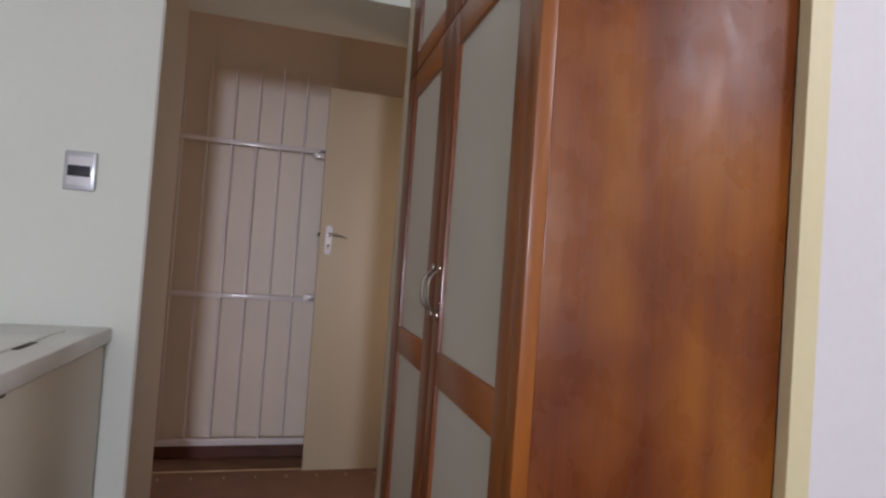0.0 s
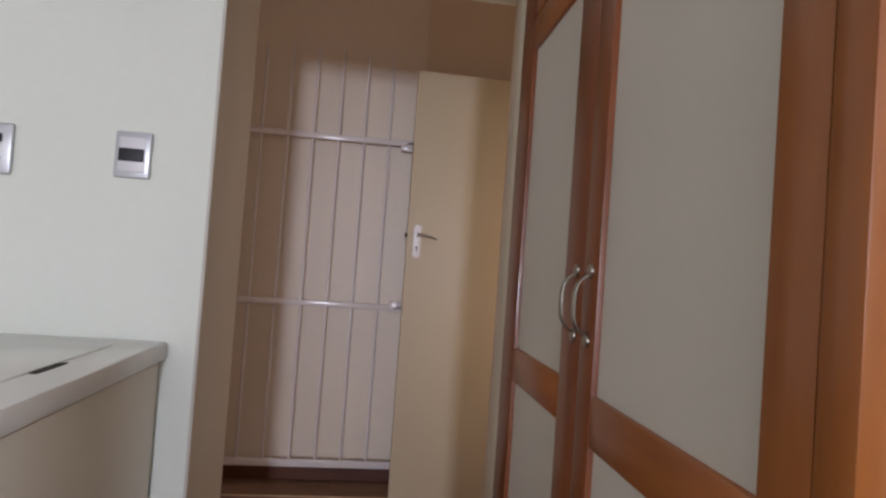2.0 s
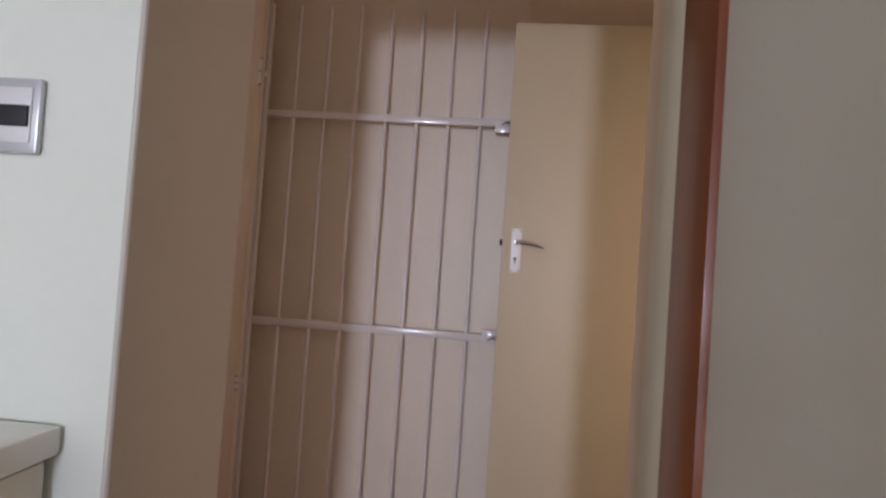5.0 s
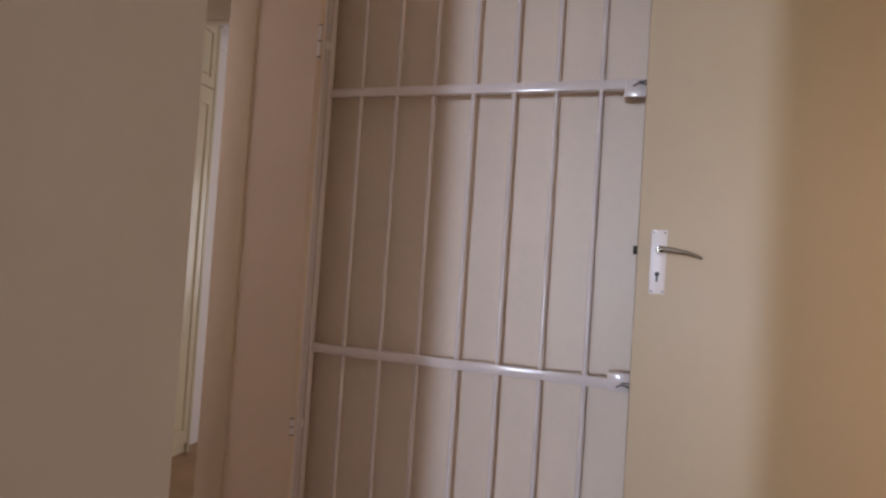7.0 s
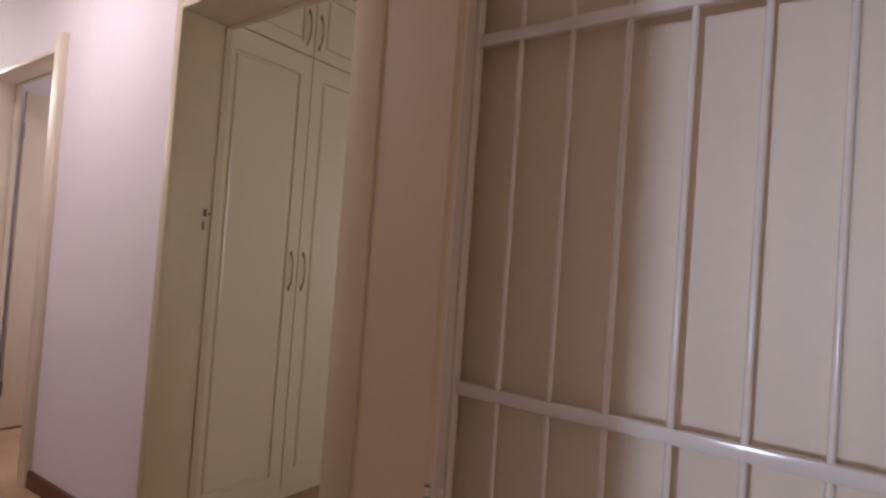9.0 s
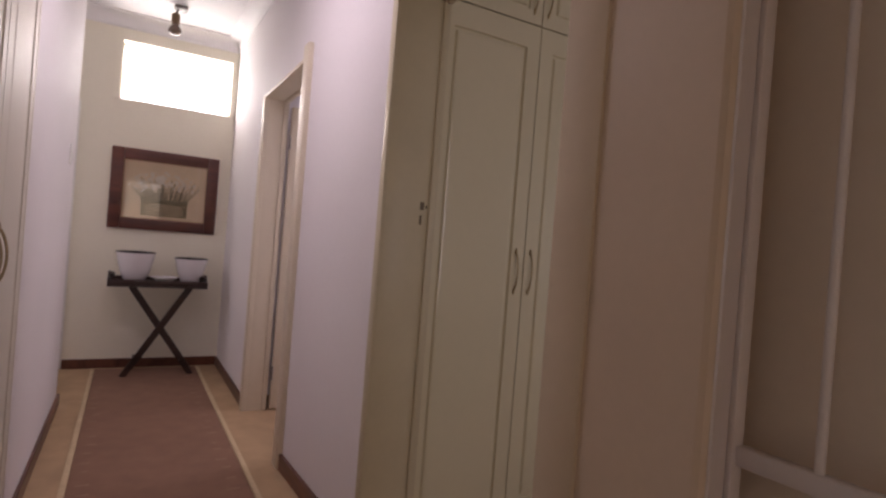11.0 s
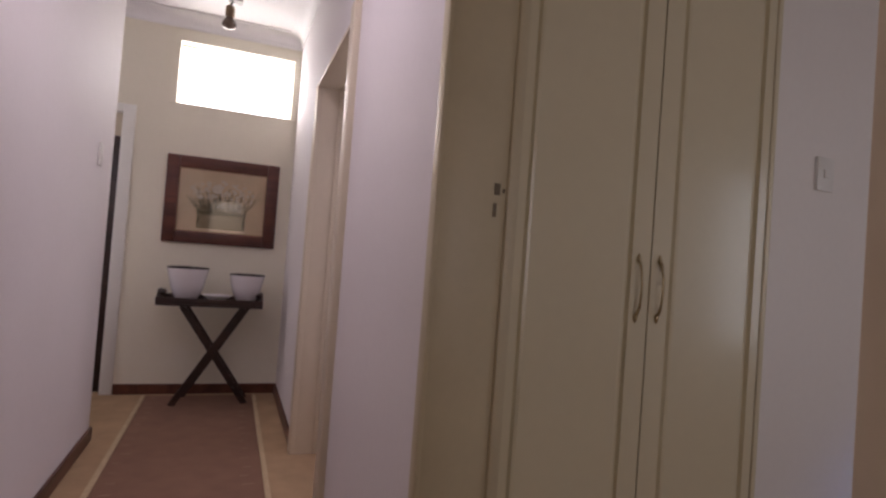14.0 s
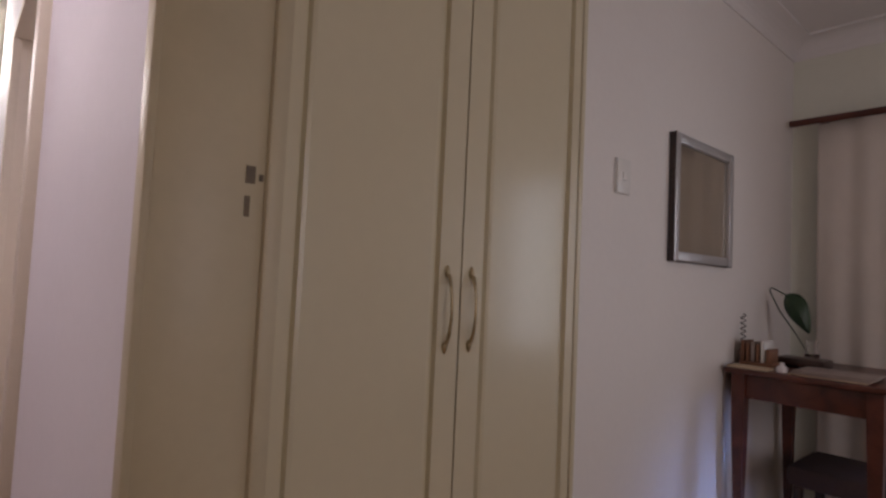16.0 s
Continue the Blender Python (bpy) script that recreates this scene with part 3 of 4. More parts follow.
# unseen passage window, added to hold the warm fill lamp
w = thing("passage_fill_window", (1.48, 2.80, 0.3), "tall narrow unseen window added for warm fill in the passage", "window", kind="structure")
part("window_frame", soft_boxes((1.46, 1.5, 2.48, 2.51, 0.3, 2.0), (1.46, 1.5, 3.09, 3.12, 0.3, 2.0), (1.46, 1.5, 2.511, 3.089, 0.3, 0.33), (1.46, 1.5, 2.511, 3.089, 1.97, 2.0)), WHITE_PL, w)
g = part("pane", boxes((1.478, 1.482, 2.511, 3.089, 0.331, 1.969)), GLASS, w)
g.visible_shadow = False
w = thing("window_5", (2.37, -0.48, 2.05), "high laundry side window letting in daylight", "window", kind="structure")
part("window_frame", soft_boxes((2.35, 2.4, -0.76, -0.74, 2.05, 2.57), (2.35, 2.4, -0.22, -0.20, 2.05, 2.57), (2.35, 2.4, -0.739, -0.221, 2.05, 2.07), (2.35, 2.4, -0.739, -0.221, 2.55, 2.57)), WHITE_PL, w)
g = part("pane", boxes((2.372, 2.376, -0.739, -0.221, 2.071, 2.549)), GLASS, w)
g.visible_shadow = False
w = thing("window_7", (-0.30, 6.6, 0.15), "narrow room window between the curtains", "window", kind="structure")
part("window_frame", soft_boxes((-0.5, -0.46, 6.57, 6.62, 0.15, 1.95), (-0.14, -0.1, 6.57, 6.62, 0.15, 1.95), (-0.459, -0.141, 6.57, 6.62, 0.15, 0.19), (-0.459, -0.141, 6.57, 6.62, 1.91, 1.95)), WHITE_PL, w)
g = part("pane", boxes((-0.459, -0.141, 6.592, 6.596, 0.191, 1.909)), GLASS, w)
g.visible_shadow = False
w = thing("window_4", (1.27, 4.15, 0.70), "plain room window letting in daylight", "window", kind="structure")
part("window_frame", soft_boxes((1.25, 1.3, 3.70, 3.74, 0.70, 2.10), (1.25, 1.3, 4.56, 4.60, 0.70, 2.10), (1.25, 1.3, 3.741, 4.559, 0.70, 0.74), (1.25, 1.3, 3.741, 4.559, 2.06, 2.10)), WHITE_PL, w)
g = part("pane", boxes((1.272, 1.276, 3.741, 4.559, 0.741, 2.059)), GLASS, w)
g.visible_shadow = False


# ---- handles ----
def bow_handle(parent, at, out, length, material, label, bulge=0.03, r=0.0042, power=0.62, foot=1.0):
    """An upright bow pull with flared feet. at: its middle on the face; out: the way it stands off."""
    p, o = Vector(at), Vector(out)
    bm = bmesh.new()
    pts, rad = [], []
    for k in range(15):
        u = k / 14
        z = (0.5 - u) * length
        d = bulge * (math.sin(math.pi * u) ** power)
        pts.append(p + o * (0.002 + d) + Vector((0, 0, z)))
        rad.append(r * (1.55 - 0.55 * math.sin(math.pi * u) ** 0.35))
    tube(bm, pts, r, 8, rad)
    for s in (1, -1):
        c = p + Vector((0, 0, s * length / 2)) + o * 0.003
        up = Vector((0, 0, s))
        tube(bm, [c - up * 0.010, c - up * 0.003, c + up * 0.006, c + up * 0.017], 0.006, 8, [0.003, 0.0075 * foot, 0.006 * foot, 0.0015])
    return part("handle", bm, material, parent, label)


# ---- laundry ----
def moulded_door(parent, plane, u0, u1, z0, z1, pu0, pu1, pz0, pz1, axis, out, material, arch=0.0, name="door"):
    """A cupboard door 20 mm thick with a routed groove round a raised field. axis: 'x' or 'y', along which its width runs."""
    def at(u, d, z):
        return (u, plane + out * d, z) if axis == "x" else (plane + out * d, u, z)
    bm = bmesh.new()
    t = 0.02
    def outline(du):
        pts = [(pu0 + du, pz0 + du), (pu1 - du, pz0 + du)]
        n = 12 if arch else 1
        for k in range(n + 1):
            q = k / n
            pts.append((pu1 - du + (pu0 - pu1 + 2 * du) * q, pz1 - du - (arch * (1 - math.sin(math.pi * q)) if arch else 0)))
        return pts
    rings = [[(u0, z0)] + [(u1, z0)] + [(u1 + (u0 - u1) * k / (12 if arch else 1), z1) for k in range((12 if arch else 1) + 1)]]
    depth = [t]
    for du, d in ((0.0, t), (0.003, t - 0.012), (0.012, t - 0.012), (0.017, t - 0.003), (0.026, t - 0.001)):
        rings.append(outline(du))
        depth.append(d)
    vs = [[bm.verts.new(at(u, d, z)) for u, z in ring] for ring, d in zip(rings, depth)]
    for a, b in zip(vs, vs[1:]):
        n = len(a)
        for k in range(n):
            bm.faces.new((a[k], a[(k + 1) % n], b[(k + 1) % n], b[k]))
    bm.faces.new(vs[-1])
    back = [bm.verts.new(at(u, 0, z)) for u, z in rings[0]]
    n = len(back)
    for k in range(n):
        bm.faces.new((vs[0][(k + 1) % n], vs[0][k], back[k], back[(k + 1) % n]))
    bm.faces.new(back[::-1])
    return part(name, bm, material, parent, smooth=False)


# wardrobe with red-brown frames and pale panels
FRONT = 0.50
ward = thing("wardrobe", (0.72, 1.42, 0), "tall orange-varnished wooden wardrobe with pale panelled doors", "wardrobe")
part("end_panel", soft_boxes((0.523, 0.947, 0.905, 0.923, 0.0, 2.56), r=0.002), ORANGE, ward, "glossy orange-brown veneered end panel")
part("body", boxes((0.524, 0.946, 0.924, 1.955, 0.09, 2.55)), REDWOOD, ward)
part("plinth", boxes((0.56, 0.946, 0.924, 1.955, 0.0, 0.089)), REDWOOD, ward)
part("corner_post", soft_boxes((0.496, 0.522, 0.901, 0.938, 0.0, 2.56), r=0.003), STILEWOOD, ward, "orange-brown corner post")
part("filler_strip", soft_boxes((0.502, 0.521, 1.903, 1.998, 0.0, 2.56), r=0.003), FRAME_PAINT, ward, "cream filler strip against the wall")


def leaf_pull(parent, y, z, length):
    """A flat-ridged bow pull ending in two leaf-shaped feet."""
    bm = bmesh.new()
    rings = []
    h = length / 2
    for k in range(25):
        v = 1 - k / 12
        d = 0.0035 + 0.021 * (1 - abs(v) ** 3.6)
        w = 0.0038 + 0.0026 * (1 - v * v)
        rings.append([bm.verts.new((FRONT - d - 0.0028 * math.cos(q), y + w * math.sin(q), z + v * h * 0.90)) for q in [2 * math.pi * i / 10 for i in range(10)]])
    for a, b in zip(rings, rings[1:]):
        for i in range(10):
            bm.faces.new((a[i], a[(i + 1) % 10], b[(i + 1) % 10], b[i]))
    bm.faces.new(rings[0][::-1])
    bm.faces.new(rings[-1])
    for s in (1, -1):
        cz = z + s * (h - 0.001)
        loops = []
        for lift, grow in ((0.0003, 1.0), (0.0035, 0.95), (0.0052, 0.6)):
            loops.append([bm.verts.new((FRONT - lift, y + 0.0105 * grow * math.sin(q) * (1 - 0.35 * max(0, -math.cos(q))), cz + s * 0.0115 * grow * math.cos(q))) for q in [2 * math.pi * i / 16 for i in range(16)]])
        for a, b in zip(loops, loops[1:]):
            for i in range(16):
                bm.faces.new((a[i], a[(i + 1) % 16], b[(i + 1) % 16], b[i]))
        bm.faces.new(loops[-1])
        bm.faces.new(loops[0][::-1])
    return part("handle", bm, NICKEL, parent, "satin nickel bow handle with leaf-shaped feet")


def framed_door(y0, y1, z0, z1, left, right, bottom, top, rails, handle=None):
    d = part("door", soft_boxes((FRONT, FRONT + 0.021, right, y1, z0, z1), r=0.0005), REDWOOD, ward)
    part("stile", soft_boxes((FRONT, FRONT + 0.021, y0, left, z0, z1), r=0.0005), STILEWOOD if y0 < 1.0 else REDWOOD, d)
    edges = [z0, bottom, *[q for r in rails for q in r], top, z1]
    for a, b in zip(edges[::2], edges[1::2]):
        part("rail", soft_boxes((FRONT + 0.0005, FRONT + 0.0205, left - 0.002, right + 0.002, a, b), r=0.0025), RAILWOOD, d)
    for a, b in zip(edges[1::2], edges[2::2]):
        part("panel", boxes((FRONT + 0.009, FRONT + 0.015, left - 0.006, right + 0.006, a - 0.006, b + 0.006)), PANEL, d, "pale grey-cream panel")
    if handle:
        leaf_pull(d, handle, 1.083, 0.104)
    return d


near_door = framed_door(0.942, 1.4048, 0.10, 1.705, 0.998, 1.348, 0.16, 1.628, [(0.882, 0.955)], 1.376)
framed_door(1.4054, 1.900, 0.10, 1.705, 1.490, 1.795, 0.16, 1.628, [(0.882, 0.955)], 1.434)
framed_door(0.942, 1.4048, 1.71, 2.54, 0.998, 1.348, 1.768, 2.47, [])
framed_door(1.4054, 1.900, 1.71, 2.54, 1.490, 1.795, 1.768, 2.47, [])

rng = random.Random(2)
for za, zb, w in ((1.150, 1.156, 0.003), (1.163, 1.176, 0.005), (1.1765, 1.187, 0.004), (1.188, 1.203, 0.005), (1.205, 1.232, 0.0025)):
    o = [(1.3478, za), (1.3478 - 0.0, zb), (1.3478 + w * 0.5, zb - 0.001), (1.3478 + w, (za + zb) / 2 + rng.uniform(-0.003, 0.003)), (1.3478 + w * 0.7, za + 0.001)]
    bm = bmesh.new()
    extrude_outline(bm, [(FRONT - 0.0004, y, z) for y, z in o], (0.0006, 0, 0))
    part("worn_patch", bm, CHIP, near_door, "bare wood where the varnish has chipped", smooth=False)

# washing machine
wm = thing("washing_machine", (-0.62, 1.72, 0), "white top-loading washing machine against the wall", "washing machine")
part("cabinet", soft_boxes((-0.94, -0.312, 1.24, 1.985, 0.03, 0.847), r=0.006), MACHINE_SIDE, wm, "off-white enamelled cabinet with side shade in its colour")
part("gap", boxes((-0.935, -0.318, 1.245, 1.98, 0.847, 0.852)), RUBBER, wm)
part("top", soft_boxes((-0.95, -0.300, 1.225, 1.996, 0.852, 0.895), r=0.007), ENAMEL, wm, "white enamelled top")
bm = bmesh.new()
rounded(bm, -0.925, -0.386, 1.28, 1.905, 0.891, 0.8985, r=0.003)
lid = part("lid", bm, ENAMEL, wm)
part("side_clip", soft_boxes((-0.3125, -0.3095, 1.383, 1.399, 0.843, 0.8515), r=0.001), RUBBER, wm, "small dark clip under the top")
part("finger_grip", soft_boxes((-0.3885, -0.372, 1.597, 1.695, 0.8945, 0.8968), r=0.001), RUBBER, lid, "dark finger recess")
for x in (-0.88, -0.35):
    for y in (1.37, 1.92):
        bm = bmesh.new()
        lathe(bm, [(0.022, 0), (0.022, 0.01), (0.012, 0.012), (0.012, 0.032)], (x, y, 0), 12, True)
        part("foot", bm, RUBBER, wm)


def wall_plate(name, x0, x1, z0, z1, label, category):
    root = thing(name, ((x0 + x1) / 2, WALL_S, (z0 + z1) / 2), label, category)
    part("plate", soft_boxes((x0, x1, WALL_S - 0.012, WALL_S, z0, z1), r=0.005), SILVER, root, "silver cover plate")
    return root


sw = wall_plate("light_switch", -0.456, -0.374, 1.281, 1.393, "silver light switch with a black rocker on the wall", "switch")
part("insert", soft_boxes((-0.445, -0.385, WALL_S - 0.014, WALL_S - 0.0125, 1.296, 1.378), r=0.0015), ALU, sw)
part("rocker", soft_boxes((-0.444, -0.387, WALL_S - 0.019, WALL_S - 0.0145, 1.320, 1.351), r=0.002), BLACK_PL, sw, "black rocker")
sk = wall_plate("wall_socket", -0.797, -0.682, 1.266, 1.386, "silver wall socket with black pin holes", "socket")
part("rocker", soft_boxes((-0.767, -0.702, WALL_S - 0.017, WALL_S - 0.0125, 1.340, 1.360), r=0.002), BLACK_PL, sk, "black rocker")
for x, z, r in ((-0.722, 1.326, 0.008), (-0.739, 1.301, 0.007), (-0.710, 1.301, 0.007)):
    bm = bmesh.new()
    lathe(bm, [(r, 0), (r, 0.003)], (0, 0, 0), 14, True)
    bmesh.ops.rotate(bm, verts=bm.verts, cent=(0, 0, 0), matrix=Matrix.Rotation(radians(90), 3, "X"))
    bmesh.ops.translate(bm, verts=bm.verts, vec=(x, WALL_S - 0.0125, z))
    part("pin_hole", bm, BLACK_PL, sk)

# ---- passage: security gate and open door ----
GY = 3.405
gate = thing("security_gate", (-0.66, GY, 0), "white steel security gate folded open against the wall", "gate")
part("hinge_stile", soft_boxes((-0.669, -0.655, GY - 0.010, GY + 0.016, 0.08, 2.17), r=0.002), GATE_PAINT, gate)
part("hinge_post", prism([(-0.6462, HALL_N + 0.010), (-0.6425, HALL_N + 0.012), (-0.6630, GY - 0.012), (-0.6680, GY - 0.012)], 0.0, 2.36), GATE_PAINT, gate, "white steel strip fixed along the wall end", smooth=False)
part("lock_stile", soft_boxes((0.335, 0.365, GY - 0.006, GY + 0.02, 0.08, 2.0), r=0.002), GATE_PAINT, gate)
for nm, z0, z1 in (("rail", 1.709, 1.737), ("rail", 0.874, 0.903), ("bottom_rail", 0.085, 0.119)):
    part(nm, soft_boxes((-0.6545, 0.334, GY - 0.004, GY + 0.018, z0, z1), r=0.002), GATE_PAINT, gate)
for k in range(7):
    x = -0.545 + k * 0.1253
    bm = bmesh.new()
    tube(bm, [(x, GY + 0.007, 0.11), (x, GY + 0.007, 2.15), (x, GY + 0.007, 2.17)], 0.0068, 10, [0.0068, 0.0068, 0.002])
    part("bar", bm, GATE_PAINT, gate)
for za, zb, hook in ((1.684, 1.730, 1.714), (0.872, 0.922, 0.886)):
    lug = part("lock_lug", soft_boxes((0.268, 0.334, GY - 0.012, GY - 0.0045, za, zb), r=0.002), GATE_PAINT, gate)
    bm = bmesh.new()
    tube(bm, [(0.292, GY - 0.016, hook - 0.002), (0.306, GY - 0.022, hook + 0.006), (0.322, GY - 0.022, hook + 0.003), (0.334, GY - 0.016, hook - 0.006)], 0.0022, 8)
    tube(bm, [(0.304, GY - 0.017, hook + 0.010), (0.330, GY - 0.018, hook + 0.012)], 0.002, 8)
    part("bolt", bm, STEEL, lug, "dark steel bolt")
for z, h in ((1.86, 0.05), (0.655, 0.025)):
    bm = bmesh.new()
    tube(bm, [(-0.654, HALL_N + 0.001, z - h), (-0.654, HALL_N + 0.001, z + h)], 0.0065, 10)
    hg = part("hinge", bm, GATE_PAINT, gate)
    for q in (z - h, z, z + h):
        bm = bmesh.new()
        tube(bm, [(-0.654, HALL_N + 0.001, q - 0.002), (-0.654, HALL_N + 0.001, q + 0.002)], 0.0069, 10)
        part("hinge_joint", bm, STEEL, hg, "dark worn joint")
    part("hinge_arm", soft_boxes((-0.660, -0.6415, HALL_N + 0.030, HALL_N + 0.050, z - 0.012, z + 0.012), r=0.001), GATE_PAINT, gate)

DY = 3.219
door = thing("open_door", (0.75, DY, 0), "cream flush door standing open in front of the gate", "door")
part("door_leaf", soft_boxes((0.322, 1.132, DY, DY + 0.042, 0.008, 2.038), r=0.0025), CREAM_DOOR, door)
plate = part("lock_plate", soft_boxes((0.352, 0.388, DY - 0.003, DY, 1.150, 1.304), r=0.001), ALU, door, "white-metal lock plate")
bm = bmesh.new()
tube(bm, [(0.371, DY, 1.255), (0.371, DY - 0.02, 1.255), (0.371, DY - 0.045, 1.255)], 0.009, 10)
tube(bm, [(0.366, DY - 0.046, 1.256), (0.396, DY - 0.047, 1.255), (0.432, DY - 0.046, 1.250), (0.462, DY - 0.044, 1.240)], 0.006, 10, [0.0085, 0.0062, 0.0052, 0.003])
part("lever_handle", bm, NICKEL, plate, "curved nickel lever handle")
bm = bmesh.new()
tube(bm, [(0.369, DY - 0.0025, 1.198), (0.369, DY - 0.0042, 1.198)], 0.0055, 12)
box(bm, 0.3668, 0.3712, DY - 0.004, DY - 0.0025, 1.180, 1.197)
part("keyhole", bm, BLACK_PL, plate, "black keyhole")
for x in (0.357, 0.383):
    for z in (1.156, 1.298):
        bm = bmesh.new()
        tube(bm, [(x, DY - 0.0028, z), (x, DY - 0.0048, z)], 0.003, 8)
        part("screw", bm, STEEL, plate)
part("latch", boxes((0.3125, 0.3218, DY + 0.010, DY + 0.026, 1.243, 1.264)), RUBBER, door, "dark latch")
for z in (0.25, 1.05, 1.80):
    bm = bmesh.new()
    tube(bm, [(1.14, DY + 0.045, z - 0.05), (1.14, DY + 0.045, z + 0.05)], 0.007, 8)
    part("hinge", bm, STEEL, door)

# passage rug
mat_ = thing("passage_rug", (0.15, 2.9, 0), "dark brown woven rug with pale tufts in the passage", "rug")
part("weave", soft_boxes((-0.60, 1.25, 2.45, 3.235, 0.0005, 0.010), r=0.003), RUG, mat_)
part("binding", soft_boxes((-0.60, 1.25, 3.236, 3.25, 0.0005, 0.011), r=0.003), RUG_EDGE, mat_, "paler bound edge")
for k in range(12):
    bm = bmesh.new()
    rounded(bm, -0.51 + k * 0.15, -0.502 + k * 0.15, 3.135, 3.16, 0.0095, 0.0115, r=0.0008)
    part("tuft", bm, RUG_EDGE, mat_, "small pale tuft")

# ---- hall: built-in cupboards ----
CX = -2.052
cup = thing("built_in_cupboard", (-2.3, 4.05, 0), "cream lacquered built-in cupboard with moulded doors and top boxes", "cupboard")
part("carcass", boxes((-2.64, CX - 0.002, 3.602, 4.487, 0.0, ROOM_TOP - 0.001)), CUPBOARD, cup)
part("side_strip", soft_boxes((CX - 0.001, CX + 0.024, 4.478, 4.497, 0.0, ROOM_TOP - 0.002), r=0.003), CUPBOARD, cup)
for y0, y1, pa, pb, hy in ((3.600, 4.0435, 3.630, 3.980, 4.002), (4.0485, 4.475, 4.114, 4.442, 4.076)):
    d = moulded_door(cup, CX, y0, y1, 0.06, 2.112, pa, pb, 0.13, 2.02, "y", 1, CUPBOARD, 0.003)
    bow_handle(d, (CX + 0.02, hy, 1.089), (1, 0, 0), 0.16, ANTIQUE, "antique metal bow handle", 0.020, 0.0036, 0.55)
    d = moulded_door(cup, CX, y0, y1, 2.119, 2.49, pa, pb, 2.175, 2.44, "y", 1, CUPBOARD)
    bow_handle(d, (CX + 0.02, hy, 2.245), (1, 0, 0), 0.15, ANTIQUE, "antique metal bow handle", 0.020, 0.0036, 0.55)
part("plinth", boxes((CX - 0.05, CX + 0.002, 3.606, 4.475, 0.0, 0.057)), CUPBOARD, cup)

SY = WALL_N + 0.002
cup2 = thing("wall_cupboard", (-2.05, SY, 0), "white lacquered cupboard doors set in the hall wall", "cupboard")
for x0, x1, pa, pb, hx in ((-1.952, -1.49, -1.905, -1.545, -1.918), (-2.415, -1.956, -2.36, -2.035, -1.992)):
    d = moulded_door(cup2, SY, x0, x1, 0.07, 2.115, pa, pb, 0.14, 2.03, "x", 1, WHITE_LACQUER)
    bow_handle(d, (hx, SY + 0.02, 1.048), (0, 1, 0), 0.155, ANTIQUE, "antique metal bow handle", 0.024, 0.0034)
    d = moulded_door(cup2, SY, x0, x1, 2.128, 2.60, pa, pb, 2.19, 2.54, "x", 1, WHITE_LACQUER)
part("plinth", boxes((-2.415, -1.49, SY, SY + 0.012, 0.0, 0.066)), WHITE_LACQUER, cup2)
part("side_strip", soft_boxes((-2.437, -2.419, SY, SY + 0.021, 0.0, 2.62), r=0.002), WHITE_LACQUER, cup2)
part("side_strip", soft_boxes((-1.486, -1.46, SY, SY + 0.021, 0.0, 2.62), r=0.002), WHITE_LACQUER, cup2)

# runner
rug = thing("runner_rug", (-3.4, 2.80, 0), "long brown woven runner with pale bound edges on the carpet", "rug")
part("weave", soft_boxes((-5.26, -1.3, 2.442, 3.163, 0.0005, 0.009), r=0.003), RUG, rug)
for ya, yb in ((2.415, 2.441), (3.164, 3.190)):
    part("binding", soft_boxes((-5.26, -1.3, ya, yb, 0.0005, 0.011), r=0.003), RUG_EDGE, rug, "pale bound edge")
rng = random.Random(9)
bm = bmesh.new()
for k in range(60):
    x, ya = -5.2 + 0.128 * (k // 2) + rng.uniform(-0.02, 0.02), (2.475, 3.070)[k % 2] + rng.uniform(-0.012, 0.012)
    rounded(bm, x, x + 0.006, ya, ya + rng.uniform(0.03, 0.06), 0.0085, 0.0098, r=0.0004, seg=1)
tagged(part("flecks", bm, FLECK, rug, "scattered pale woven flecks"), kind="stuff")

# framed print
FX = END + 0.001
pic = thing("framed_picture", (FX, 2.842, 1.447), "dark wooden frame with a botanical print of flowers in a basket", "picture")
y0, y1, z0, z1, fw = 2.444, 3.240, 1.124, 1.772, 0.085
bm = bmesh.new()
for a in ((FX, FX + 0.03, y0, y0 + fw, z0, z1), (FX, FX + 0.03, y1 - fw, y1, z0, z1), (FX, FX + 0.029, y0 + fw + 0.0005, y1 - fw - 0.0005, z0, z0 + fw), (FX, FX + 0.029, y0 + fw + 0.0005, y1 - fw - 0.0005, z1 - fw, z1)):
    rounded(bm, *a, r=0.006)
part("frame", bm, MAHOGANY, pic, "dark red-brown wooden frame")
part("slip", boxes((FX + 0.0102, FX + 0.020, y0 + fw + 0.0005, y0 + fw + 0.008, z0 + fw + 0.0085, z1 - fw - 0.0085), (FX + 0.0102, FX + 0.020, y1 - fw - 0.008, y1 - fw - 0.0005, z0 + fw + 0.0085, z1 - fw - 0.0085), (FX + 0.0102, FX + 0.020, y0 + fw + 0.0005, y1 - fw - 0.0005, z1 - fw - 0.008, z1 - fw - 0.0005), (FX + 0.0102, FX + 0.020, y0 + fw + 0.0005, y1 - fw - 0.0005, z0 + fw + 0.0005, z0 + fw + 0.008)), RACK, pic, "thin brown inner slip")
pr = part("print", boxes((FX + 0.004, FX + 0.010, y0 + fw - 0.003, y1 - fw + 0.003, z0 + fw - 0.003, z1 - fw + 0.003)), PAPER, pic, "aged tan botanical print")
part("basket", boxes((FX + 0.0102, FX + 0.011, 2.672, 3.012, z0 + fw + 0.035, z0 + fw + 0.165)), INK_DARK, pr)
bm = bmesh.new()
